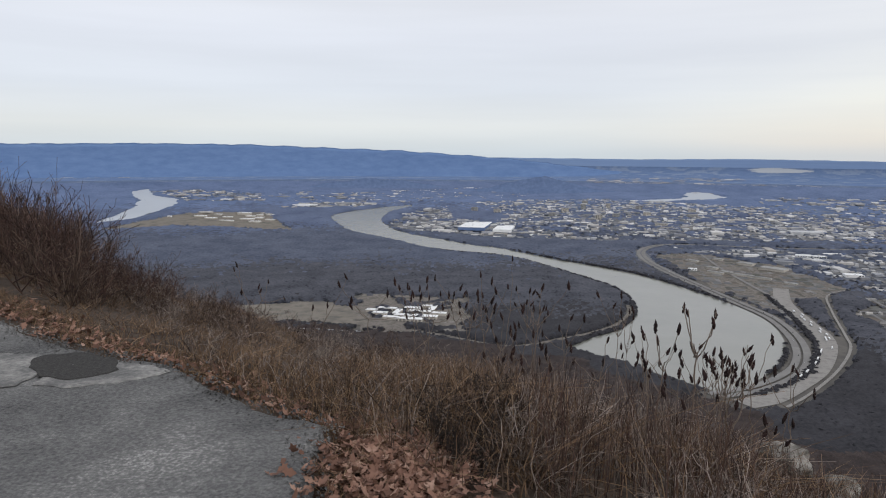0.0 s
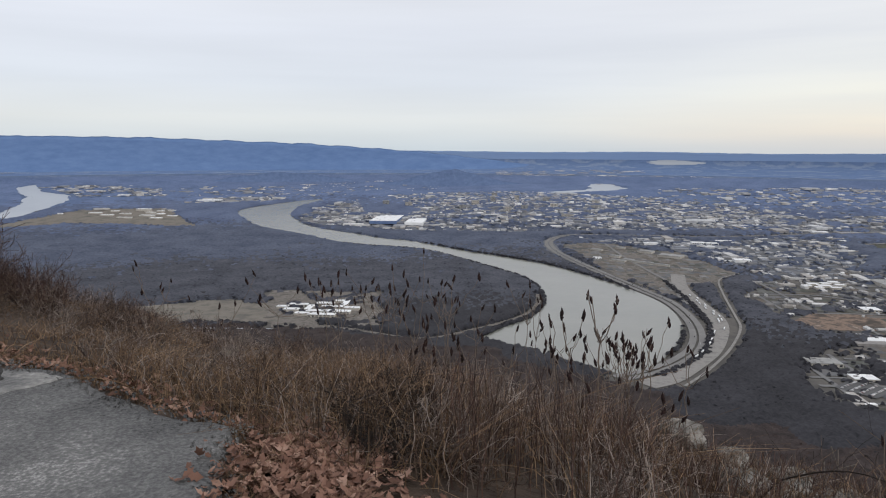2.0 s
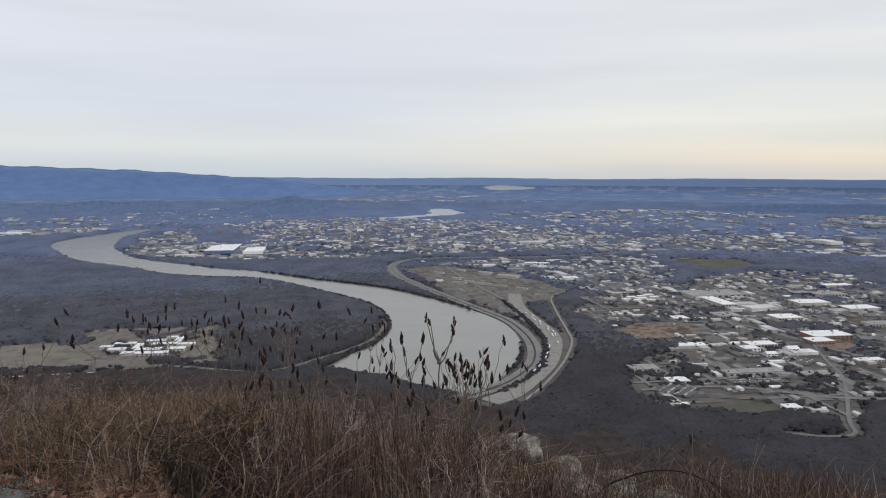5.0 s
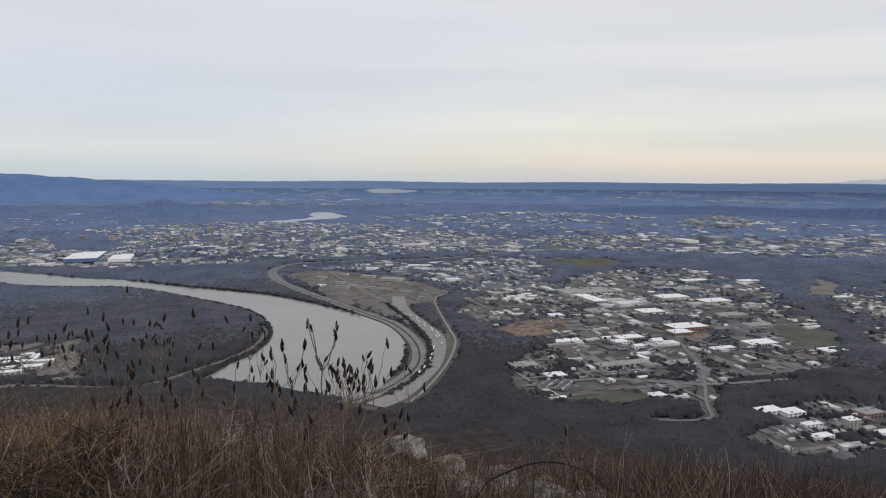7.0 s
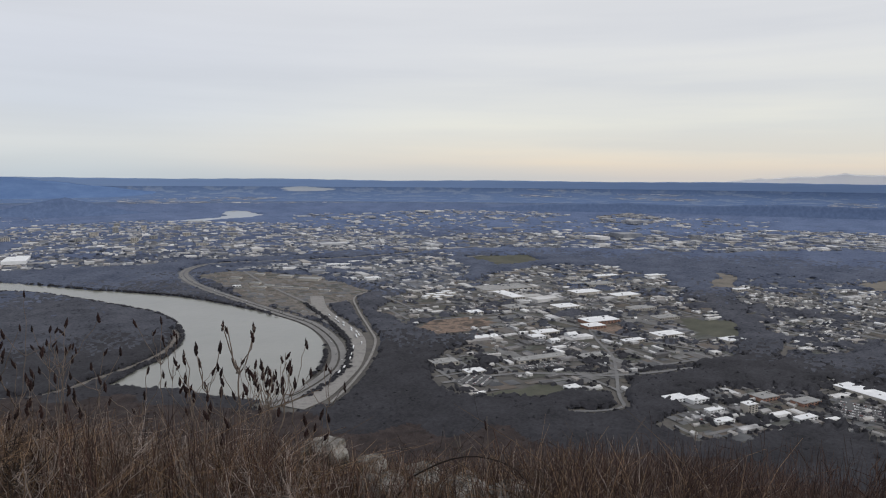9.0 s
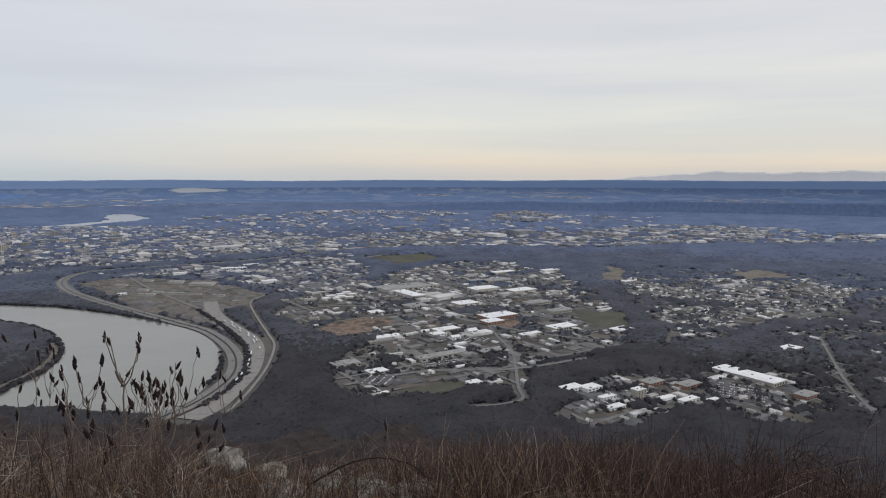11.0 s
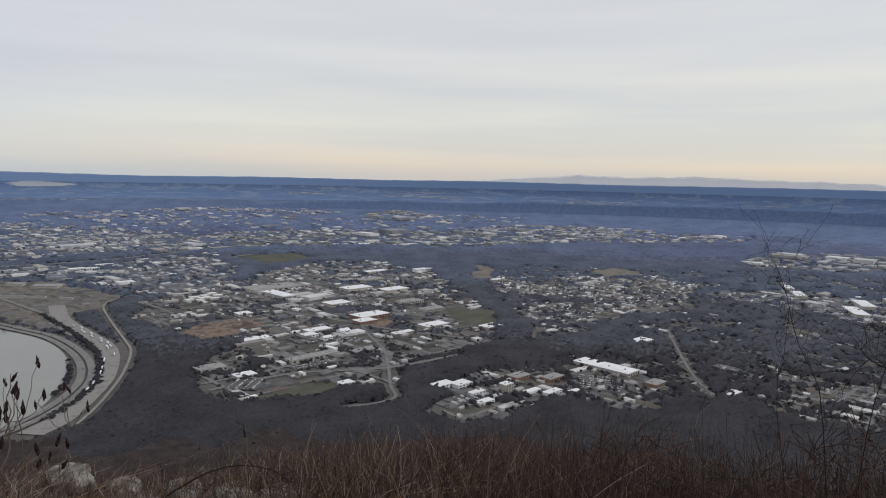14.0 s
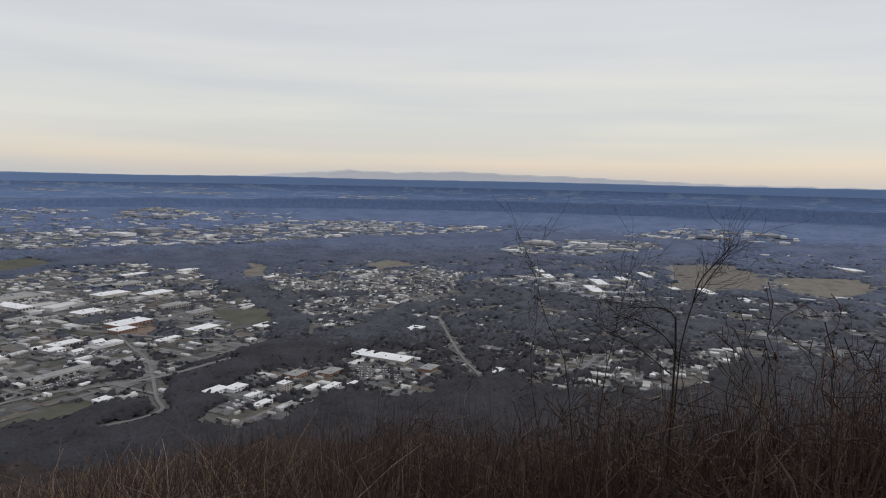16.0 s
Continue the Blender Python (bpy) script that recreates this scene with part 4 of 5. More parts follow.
building(190, 3930, 150, 330, 16, M_blue, M_white, "large works hall with blue walls and white roof", units=6, windows=False)
building(345, 3790, 100, 230, 14, M_white, M_white, "white riverside works hall", units=3, windows=False)
building(-1121, 5477, 190, 60, 12, M_white, M_white, "long white riverside warehouse", windows=False)
for x, y, w, d, h in [(-1390, 4678, 70, 34, 14), (-1250, 4300, 90, 30, 8), (-1500, 4350, 80, 24, 8), (-1330, 4600, 40, 30, 20), (-1160, 4150, 70, 30, 7), (-1620, 4500, 80, 30, 8), (-1280, 4480, 60, 24, 9), (-1200, 4400, 50, 40, 7), (-1420, 4440, 70, 20, 7), (-1100, 4280, 60, 22, 6), (-1540, 4620, 50, 24, 7), (-1350, 4200, 90, 18, 6), (-1240, 4560, 40, 26, 12), (-1180, 4620, 56, 22, 8)]:
    building(x, y, w, d, h, M_tan, M_white, "treatment works building among tan fields", windows=False)
# the hospital on the point
for dx, dy, w, d in [(-60, 60, 50, 16), (-30, 20, 16, 50), (10, 65, 46, 18), (30, 25, 60, 16), (62, 55, 16, 44), (-75, 5, 40, 18), (-10, -20, 52, 18), (45, -30, 64, 22), (-45, -45, 36, 16), (5, -62, 70, 20), (80, 5, 40, 16), (-100, 40, 30, 16), (55, 88, 40, 14)]:
    building(-90 + dx, 1735 + dy, w, d, 7, M_tan, M_white, "white flat-roofed wing of a hospital on the river point", 2, units=1, windows=w > 45, name="hospital_wing")

# ---------------------------------------------------------------- parked lorries and cars
def lorry():
    e = tagged(new("lorry"), "white articulated lorry parked in the freight yard", "lorry", group="lorries in the yard")
    bm = bmesh.new()
    box(bm, -8, 5, -1.3, 1.3, 1.2, 4.1)
    part("trailer", bm, M_white, e)
    bm = bmesh.new()
    box(bm, 5.6, 8, -1.2, 1.2, .8, 3.5)
    part("cab", bm, M_white, e)
    for wx in (-6.5, -5.2, 4.2, 7.0):
        bm = bmesh.new()
        bmesh.ops.create_cone(bm, cap_ends=True, segments=10, radius1=.5, radius2=.5, depth=2.5, matrix=pose(wx, 0, .5, 90))
        part("wheel", bm, M_patch, e)
    return e


def car(mat, label):
    e = tagged(new("car"), label, "car", group="cars on the motorway")
    bm = bmesh.new()
    box(bm, -2.2, 2.2, -.9, .9, .3, .85)
    part("body", bm, mat, e)
    bm = bmesh.new()
    v = [bm.verts.new(p) for p in ((-1.6, -.8, .85), (1.1, -.8, .85), (1.1, .8, .85), (-1.6, .8, .85), (-1.1, -.65, 1.45), (.5, -.65, 1.45), (.5, .65, 1.45), (-1.1, .65, 1.45))]
    for f in ((4, 5, 6, 7), (0, 1, 5, 4), (1, 2, 6, 5), (2, 3, 7, 6), (3, 0, 4, 7)):
        bm.faces.new([v[i] for i in f])
    part("cabin", bm, M_pane, e)
    return e


def along(line, u, off):
    c = spline(line, 200)
    i = int(u * 197) + 1
    t = c[i + 1] - c[i - 1]
    t /= math.hypot(*t)
    q = c[i] + np.array([-t[1], t[0]]) * off
    return q, math.atan2(t[1], t[0])


def park(thing, line, u, off, h):
    q, a = along(line, u, off)
    return Matrix.Translation(place(q[0], q[1], h).tolist()) @ Matrix.Rotation(a, 4, "Z")


first = lorry()
spots = [(u, o) for o in (12, 3) for u in np.linspace(.30, .60, 9)] + [(u, -8) for u in np.linspace(.62, .8, 6)]
for i, (u, o) in enumerate(s for s in spots if random.random() < .75):
    m = park(first, YARD, u + random.uniform(-.02, .02), o + random.uniform(-1.5, 1.5), 1.8)
    if i == 0:
        first.matrix_world = m
    else:
        copy_thing(first, m)
for i, mat in enumerate((M_white, M_grey, M_patch)):
    c0 = car(mat, ("white car on the motorway", "silver car on the motorway", "black car on the motorway")[i])
    for j in range(14):
        m = park(c0, HWY, random.uniform(.45, .97), random.choice([-11, -7, 7, 11]), 2.1)
        if j == 0:
            c0.matrix_world = m
        else:
            copy_thing(c0, m)


def car_rows(x, y, turn, rows, each, gap=16.0):
    """Cars parked in rows on an asphalt lot."""
    t, n = np.array([math.cos(turn), math.sin(turn)]), np.array([-math.sin(turn), math.cos(turn)])
    w, d = each * 2.9, max(1, rows) * gap
    q = np.array([(x, y) + t * i * w * .55 + n * j * d * .55 for i, j in ((-1, -1), (1, -1), (1, 1), (-1, 1))])
    structure("pavement_lot", mesh_of("car_park", place(q[:, 0], q[:, 1], 2.0), [(0, 1, 2, 3)], M_lot), "grey asphalt car park with marked rows", "car park")
    vs = []
    for j in range(rows):
        for i in range(each):
            if rng.random() < .72:
                c = (x, y) + t * (i - each / 2) * 2.9 + n * ((j - rows / 2 + .5) * gap)
                base = place(c[0], c[1], 2.1)
                for z, k in ((0.2, 1), (.85, 1), (.9, .62), (1.5, .55)):
                    vs += [base + np.array([*(t * a * .9 + n * b * 2.2 * k), z]) for a, b in ((-1, -1), (1, -1), (1, 1), (-1, 1))]
    v = np.array(vs)
    cell = np.array([(k * 4 + a, k * 4 + (a + 1) % 4, k * 4 + 4 + (a + 1) % 4, k * 4 + 4 + a) for k in range(3) for a in range(4)] + [(12, 13, 14, 15)])
    tagged(new("parked_cars", mesh_of("parked_cars", v, (np.arange(len(v) // 16)[:, None, None] * 16 + cell).reshape(-1, 4), M_cars)), "white, silver and dark cars parked in rows", "cars", kind="stuff")


for lot in [(1330, 470, 1.75, 6, 34), (890, 1040, .5, 4, 22), (1085, 1030, -.25, 2, 40), (1290, 1120, .3, 4, 20), (1240, 1190, -.2, 3, 20), (1560, 1000, -.2, 4, 24), (1190, 610, 1.2, 3, 16), (1080, 640, 1.2, 3, 14),
            (1600, 1330, -.2, 3, 24), (1420, 1650, -.2, 4, 24), (1140, 1350, -.2, 3, 18), (1820, 1500, -.2, 3, 24)]:
    car_rows(*lot)

# ---------------------------------------------------------------- the overlook
def sheet(name, pts, mat, z, label, category, rough=.02):
    c = spline(list(pts) + [pts[0]], 240)[:-1]
    c = c + np.stack([rough * wave(c[:, 0], c[:, 1], .06, 1), rough * wave(c[:, 0], c[:, 1], .05, 4)], 1)
    mid = c.mean(0)
    rows = [np.column_stack([mid + (c - mid) * k, np.full(len(c), z - (.008 if k == 1 else 0))]) for k in (.02, .4, .8, .97, 1)]
    return structure(name, mesh_of(name, np.concatenate(rows), grid_faces(5, 239, True), mat), label, category)


def overlook():
    edge = [(-9.5, 10.0), (-6.2, 7.6), (-4.18, 6.23), (-3.54, 5.68), (-2.56, 5.09), (-2.11, 4.95), (-1.71, 4.55), (-1.09, 3.99), (-.72, 3.8), (-.68, 3.5), (-.64, 3.2), (-.55, 2.9), (-.15, 2.35), (.6, 1.5), (2.2, -.6), (5, -5)]
    c = spline(edge, 420)
    n = np.stack([.025 * wave(c[:, 0], c[:, 1], .09, 1) + .006 * wave(c[:, 0], c[:, 1], .03, 3), .02 * wave(c[:, 0], c[:, 1], .1, 2) + .006 * wave(c[:, 0], c[:, 1], .03, 5)], 1)
    c = c + n
    u = np.linspace(0, 1, len(c))[:, None]
    back = np.array([-24.0, 4]) * (1 - u) + np.array([-6.0, -16]) * u
    rows = []
    for k, z in ((-.0012, -.07), (0.0, .006), (.0015, .02), (.006, .027), (.02, .03), (.06, .03), (.2, .03), (.5, .03), (1, .03)):
        p = c * (1 - k) + back * k
        rows.append(np.column_stack([p, np.full(len(p), z) + (.006 * wave(p[:, 0], p[:, 1], .35, 2) if k > .004 else 0)]))
    structure("pavement_path", mesh_of("asphalt_path", np.concatenate(rows), grid_faces(9, len(c))[:, ::-1], M_asphalt, shade=True), "weathered grey asphalt path with a crumbling edge", "path")
    sheet("pavement_apron", [(-2.82, 4.99), (-2.24, 4.87), (-1.98, 4.75), (-2.05, 4.6), (-2.34, 4.42), (-2.73, 4.4), (-2.82, 4.68)], M_pale, .040, "pale cement skim beside a patched hole", "cement", .03)
    sheet("pavement_apron", [(-3.51, 5.11), (-3.21, 5.13), (-3.02, 4.87), (-2.87, 4.5), (-3.02, 4.36), (-3.31, 4.68)], M_pale, .041, "worn pale cement skim on asphalt", "cement", .03)
    sheet("pavement_patch", [(-3.03, 4.78), (-3.11, 5.03), (-2.9, 5.13), (-2.58, 5.04), (-2.38, 4.82), (-2.37, 4.64), (-2.59, 4.52), (-2.83, 4.58)], M_patch, .047, "round dark bitumen patch in the asphalt", "road patch")


overlook()


# ---------------------------------------------------------------- plants of the brow
def tubes(paths, radii, sides=3):
    """One mesh of tapered round stems: paths (n, k, 3), radii (n, k)."""
    n, k, _ = paths.shape
    t = np.gradient(paths, axis=1)
    t /= np.maximum(np.linalg.norm(t, axis=2, keepdims=True), 1e-9)
    ref = np.where(np.abs(t[..., 2:3]) > .9, np.array([1.0, 0, 0]), np.array([0, 0, 1.0]))
    u = np.cross(t, ref)
    u /= np.maximum(np.linalg.norm(u, axis=2, keepdims=True), 1e-9)
    w = np.cross(t, u)
    a = np.arange(sides) * 2 * np.pi / sides
    v = paths[:, :, None] + radii[:, :, None, None] * (np.cos(a)[:, None] * u[:, :, None] + np.sin(a)[:, None] * w[:, :, None])
    i, j, s = np.meshgrid(np.arange(n), np.arange(k - 1), np.arange(sides), indexing="ij")
    a0, a1 = (i * k + j) * sides + s, (i * k + j) * sides + (s + 1) % sides
    return v.reshape(-1, 3), np.stack([a0, a1, a1 + sides, a0 + sides], -1).reshape(-1, 4)


def grow(base, way, length, radius, depth, rs, out, bend=.25, split=(2, 4), up=.15, shrink=.62):
    """Branches as polylines of five points, by repeated forking."""
    pts, p, d = [np.array(base, float)], np.array(base, float), np.array(way, float)
    for _ in range(4):
        d = d + rs.normal(0, bend, 3) * np.array([1, 1, .6]) + np.array([0, 0, up * .3])
        d /= np.linalg.norm(d)
        p = p + d * length / 4
        pts.append(p.copy())
    out.append((np.array(pts), np.linspace(radius, radius * .55, 5)))
    if depth == 0:
        return
    for _ in range(rs.integers(*split) + (1 if depth > 1 else 0)):
        k = rs.integers(1, 5)
        w = d + rs.normal(0, .6, 3)
        w[2] += up
        w /= np.linalg.norm(w)
        grow(pts[k], w, length * shrink * rs.uniform(.7, 1.15), radius * .55, depth - 1, rs, out, bend, split, up, shrink)


def woody(name, seed, stems, height, radius, depth, spread, mat, label, category, group, up=.15, bend=.25, split=(2, 4), thin=.0012, step=2):
    """A leafless plant: thicker stems as one part, the fine twigs as another."""
    rs = np.random.default_rng(seed)
    out = []
    for _ in range(stems):
        a = rs.uniform(0, 2 * np.pi)
        tilt = spread * rs.uniform(.2, 1)
        way = np.array([math.cos(a) * tilt, math.sin(a) * tilt, 1.0])
        grow((rs.normal(0, .05 * height * spread), rs.normal(0, .05 * height * spread), -.12), way / np.linalg.norm(way), height * rs.uniform(.4, .62), radius * rs.uniform(.7, 1.1), depth, rs, out, bend, split, up)
    big = [o for o in out if o[1][0] > radius * .45]
    fine = [o for o in out if o[1][0] <= radius * .45]
    e = tagged(new(name), label, category, group)
    for nm, lst in (("stem", big), ("twig_spray", fine)):
        if lst:
            cut = slice(None) if nm == "stem" else slice(0, 5, step)
            v, f = tubes(np.array([o[0][cut] for o in lst]), np.maximum(np.array([o[1][cut] for o in lst]), thin), 4 if nm == "stem" else 3)
            o = new(nm, mesh_of(nm, v, f, mat, shade=True))
            o.parent = e
            tagged(o, kind="stuff" if nm == "twig_spray" else "")
    return e


def at(x, y, turn=0.0, size=1.0, dz=0.0):
    return Matrix.Translation((x, y, float(hill(x, y)) + dz)) @ Matrix.Rotation(turn, 4, "Z") @ Matrix.Scale(size, 4)


def scatter(kinds, spots, rs, lo, hi):
    """Copies of the first plants at the spots; the originals take the first ones."""
    for i, (x, y, s) in enumerate(spots):
        ob = kinds[i % len(kinds)]
        m = at(x, y, rs.uniform(0, 6.28), s * rs.uniform(lo, hi))
        if i < len(kinds):
            ob.matrix_world = m
        else:
            c = copy_thing(ob, Matrix())
            c.matrix_world = m


rs = np.random.default_rng(21)
BRUSH = "leafless brush on the brow"
def brush(n, seed, mats, labels, radius, thin, split, stems):
    return [woody("bare_shrub", seed + i, stems, 1.0, radius, 3, .9, mats[i % len(mats)], labels[i % len(mats)], "shrub", BRUSH, up=.1, bend=.32, split=split, thin=thin) for i in range(n)]


SKYLINE_AZ = [-112, -104, -95, -75, -50, -38, -29, -20, 0, 12, 22, 34]
north = brush(6, 30, (M_twig_grey, M_twig, M_twig_grey), ("pale grey leafless bramble tangle on the slope", "tangled leafless brown shrub on the slope", "grey-brown leafless shrub beside the path"), .0065, .0026, (1, 4), 10)
south = brush(5, 50, (M_twig_red, M_twig), ("leafless reddish-brown shrub on the slope", "thin leafless brown shrub on the steep slope"), .0048, .0019, (1, 4), 10)
spots = []
for _ in range(4600):
    x, y = rs.uniform(-8.5, 9), rs.uniform(-6, 17)
    b = float(np.maximum(.69 * x + .72 * y - 1.95, .97 * x + .24 * y - 1.6))
    r = math.hypot(x, y)
    az = math.degrees(math.atan2(-x, y))
    if not (.75 < b < 10) or r < np.interp(az, [-60, -45, -20], [4.2, 3.6, 2.6]) or az > 44 or az < -118 or (-46 < az < -26 and r < 4.7):
        continue
    if any((x - q[0]) ** 2 + (y - q[1]) ** 2 < .22 + .02 * r for q in spots):
        continue
    room = (1.6 - r * math.tan(radians(np.interp(az, SKYLINE_AZ, [7, 9.5, 14, 17.5, 19.8, 21.6, 21.2, 17, 14.8, 13, 9, 4.5])))) - float(hill(x, y))
    s = min(1.7, room)
    if s > .35:
        spots.append((x, y, s * float(np.interp(az, [-100, -80, -52, -48], [1.35, 1.3, 1.1, .95]))))
scatter(north, [q for q in spots if math.atan2(-q[0], q[1]) > radians(-27)], rs, .75, 1.08)
scatter(south, [q for q in spots if math.atan2(-q[0], q[1]) <= radians(-27)], rs, .75, 1.08)


core = [woody("bare_shrub", 64 + i, 16, 1.0, .007, 3, 1.0, (M_dark, M_twig)[i], "dense dark leafless bush at the edge of the leaf heap", "shrub", BRUSH, up=.05, bend=.4, split=(2, 4), thin=.003) for i in range(2)]
scatter(core, [(.12, 3.55, .56), (.4, 3.72, .58), (.02, 4.05, .62), (.6, 3.5, .56), (.3, 4.25, .68)], rs, .9, 1.05)


# dense dry grass and dead stalks
def blades(name, n, region, lo, hi, width, mat, label, bend=.5):
    x, y = rs.uniform(region[0], region[1], n * 4), rs.uniform(region[2], region[3], n * 4)
    b = np.maximum(.69 * x + .72 * y - 1.95, .97 * x + .24 * y - 1.6)
    r = np.hypot(x, y)
    az = np.degrees(np.arctan2(-x, y))
    k = (b > .35) & (b < 7) & (r > np.interp(az, [-60, -40, -15], [3.6, 3.2, 2.3])) & ~((az > -46) & (az < -26) & (r < 5.3) & (rs.uniform(size=len(x)) < .55)) & (patchy(x * 60, y * 60, 40) > rs.uniform(.15, .7, len(x))) & (az < 44) & (az > -118)
    x, y, b, r, az = x[k][:n], y[k][:n], b[k][:n], r[k][:n], az[k][:n]
    n = len(x)
    L = rs.uniform(lo, hi, n) * np.clip(.35 + b * .5, .4, 1)
    room = 1.6 - r * np.tan(np.radians(np.interp(az, SKYLINE_AZ, [9, 11.5, 15.5, 18.5, 21, 22.6, 22, 18, 16.5, 16, 13, 9]))) - hill(x, y)
    L = np.minimum(L, np.maximum(room * rs.uniform(.7, 1.15, n), .15))
    a, tilt = rs.uniform(0, 6.28, n), np.abs(rs.normal(0, bend, n))
    u = np.linspace(0, 1, 5)
    reach = (tilt * L)[:, None] * u ** 1.7
    p = np.stack([x[:, None] + np.cos(a)[:, None] * reach + rs.normal(0, .026, (n, 5)) * u, y[:, None] + np.sin(a)[:, None] * reach + rs.normal(0, .026, (n, 5)) * u, hill(x, y)[:, None] - .05 + L[:, None] * (u - .35 * np.minimum(tilt, 1)[:, None] * u ** 2.5)], -1)
    v, f = tubes(p, np.broadcast_to(width * (1 - .75 * u), (n, 5)) * rs.uniform(.7, 1.4, (n, 1)), 3)
    return tagged(new(name, mesh_of(name, v, f, mat)), label, "dry grass", kind="stuff")


blades("dry_grass", 9000, (-9, 4.5, 1.5, 12), .35, .85, .0032, M_straw, "dry straw-coloured grass along the path's edge", .95)
blades("dry_grass", 5000, (-9.5, .5, 3, 12.5), .45, .9, .003, M_straw, "rust and straw coloured grass beside the path", .55)
blades("dead_stalks", 4200, (-7, 8, -5, 14), .5, 1.15, .0036, M_twig, "brown dead stalks standing in the brush", .6)
blades("dead_stalks", 3000, (-2.5, 5, 1, 9), .35, .9, .0032, M_twig_grey, "pale grey dead canes leaning in the brush", .6)
blades("red_shoots", 7500, (.5, 9, -8, 5), .7, 1.5, .0032, M_twig_red, "thin reddish shoots standing on the slope", .16)


# ---------------------------------------------------------------- sumac with seed heads
def plume_mesh(seed):
    rp = np.random.default_rng(seed)
    m, k = 9, 8
    u = np.linspace(0, 1, m)
    prof = np.sin(np.pi * np.clip(u * .93 + .05, 0, 1)) ** .8 * (1.15 - .75 * u)
    a = np.arange(k) * 2 * np.pi / k
    rad = .021 * prof[:, None] * (1 + .3 * rp.normal(size=(m, k)))
    v = np.stack([rad * np.cos(a) + .012 * (u ** 2)[:, None], rad * np.sin(a), np.broadcast_to((u * .135)[:, None], (m, k)) + rp.normal(0, .003, (m, k))], -1)
    return mesh_of("seed_head", v.reshape(-1, 3), grid_faces(m, k, True), M_plume)


PLUMES = [plume_mesh(i) for i in range(4)]


def sumac(base, tips, seed, radius=.011, head=1.0):
    rp = np.random.default_rng(seed)
    bx, by = base
    bz = float(hill(bx, by)) - .15
    tips = np.array(tips, float)
    e = tagged(new("sumac"), "leafless sumac with upright dark maroon seed heads", "sumac", "sumacs on the brow")
    e.location = (bx, by, bz)
    order = np.argsort(np.arctan2(tips[:, 1] - by, tips[:, 0] - bx) + tips[:, 0])
    mid = tips.mean(0)
    fork = np.array([bx, by, bz]) * .38 + mid * .62 - np.array([0, 0, .12])
    lines = []

    def curve(a, b, sag):
        u = np.linspace(0, 1, 6)[:, None]
        q = a * (1 - u) + b * u
        q[:, 2] -= sag * np.sin(np.pi * u[:, 0]) * (1 - .4 * u[:, 0])
        q[1:-1] += rp.normal(0, .012, (4, 3))
        return q
    root = np.array([bx, by, bz])
    lines.append((curve(root, fork, -.03), np.linspace(radius, radius * .7, 6)))
    for g in np.array_split(order, max(1, len(order) // 3)):
        hub = fork * .35 + tips[g].mean(0) * .65 - np.array([0, 0, .10])
        lines.append((curve(fork, hub, .04), np.linspace(radius * .7, radius * .5, 6)))
        for i in g:
            lines.append((curve(hub, tips[i], .05), np.linspace(radius * .5, radius * .32, 6)))
    for i, (q, rad) in enumerate(lines):
        v, f = tubes(q[None] - root, rad[None], 5)
        st = new("branch" if i else "stem", mesh_of("branch" if i else "stem", v, f, M_sumac, shade=True))
        st.parent = e
    far = math.hypot(bx, by)
    for i, t in enumerate(tips):
        p = new("seed_head", PLUMES[rp.integers(4)])
        p.parent = e
        w = (t - root) + np.array([0, 0, -.07])
        p.matrix_local = Matrix.Translation(w.tolist()) @ Euler((rp.normal(0, .22), rp.normal(0, .22), rp.uniform(0, 6.28))).to_matrix().to_4x4() @ Matrix.Scale(rp.uniform(.65, 1.05) * head * (1.0 if far < 9 else 1.3), 4)
    return e


sumac((2.2, 5.7), [(2.17, 5.97, .26), (2.21, 5.95, .23), (2.43, 5.87, .23), (2.42, 5.87, .14), (2.27, 5.93, -.08)], 1, .014)
sumac((2.0, 5.9), [(2.23, 6.21, -.01), (2.03, 6.28, -.01), (1.94, 6.31, -.09), (2.06, 6.27, -.13), (2.21, 6.22, -.18), (1.89, 6.32, -.29), (2.0, 6.29, -.42)], 2)
sumac((2.3, 5.2), [(2.32, 5.43, -.01), (2.38, 5.4, -.06), (2.5, 5.34, -.01), (2.53, 5.33, -.06), (2.46, 5.36, -.14), (2.56, 5.31, -.18), (2.36, 5.41, -.24), (2.25, 5.45, -.1)], 3)
sumac((1.6, 12.2), [(1.38, 12.42, -1.16), (1.87, 12.36, -1.23), (1.64, 12.39, -1.14), (1.97, 12.34, -1.3)], 4)
sumac((.4, 12.3), [(.46, 12.49, -.95), (.66, 12.48, -.99), (.44, 12.49, -1.21), (.12, 12.5, -1.03), (-.04, 12.5, -.98), (.76, 12.48, -1.24)], 5)
sumac((-.5, 12.6), [(-.31, 12.8, -.93), (-.67, 12.78, -.93), (-.39, 12.79, -1.34), (-.91, 12.77, -.84)], 6)
sumac((3.1, 11.6), [(3.37, 11.72, -1.07), (3.18, 11.78, -.86), (3.33, 11.74, -1.13), (3.04, 11.81, -1.04), (2.8, 11.87, -.87)], 7)
sumac((2.1, 11.1), [(2.19, 11.29, -1.13), (2.42, 11.24, -1.16), (2.01, 11.32, -1.34), (1.73, 11.37, -1.45)], 8)
sumac((-4.2, 14.2), [(-4.42, 14.33, -.76), (-4.48, 14.32, -.86), (-4.36, 14.35, -1.37), (-4.02, 14.45, -1.27), (-3.81, 14.51, -1.15), (-3.99, 14.46, -1.36), (-3.47, 14.59, -1.55)], 9)
sumac((-2.6, 13.6), [(-2.4, 13.79, -1.52), (-2.71, 13.74, -1.57), (-2.69, 13.74, -1.91), (-3.02, 13.67, -2.01), (-2.86, 13.7, -2.07), (-1.99, 13.86, -.93)], 10)
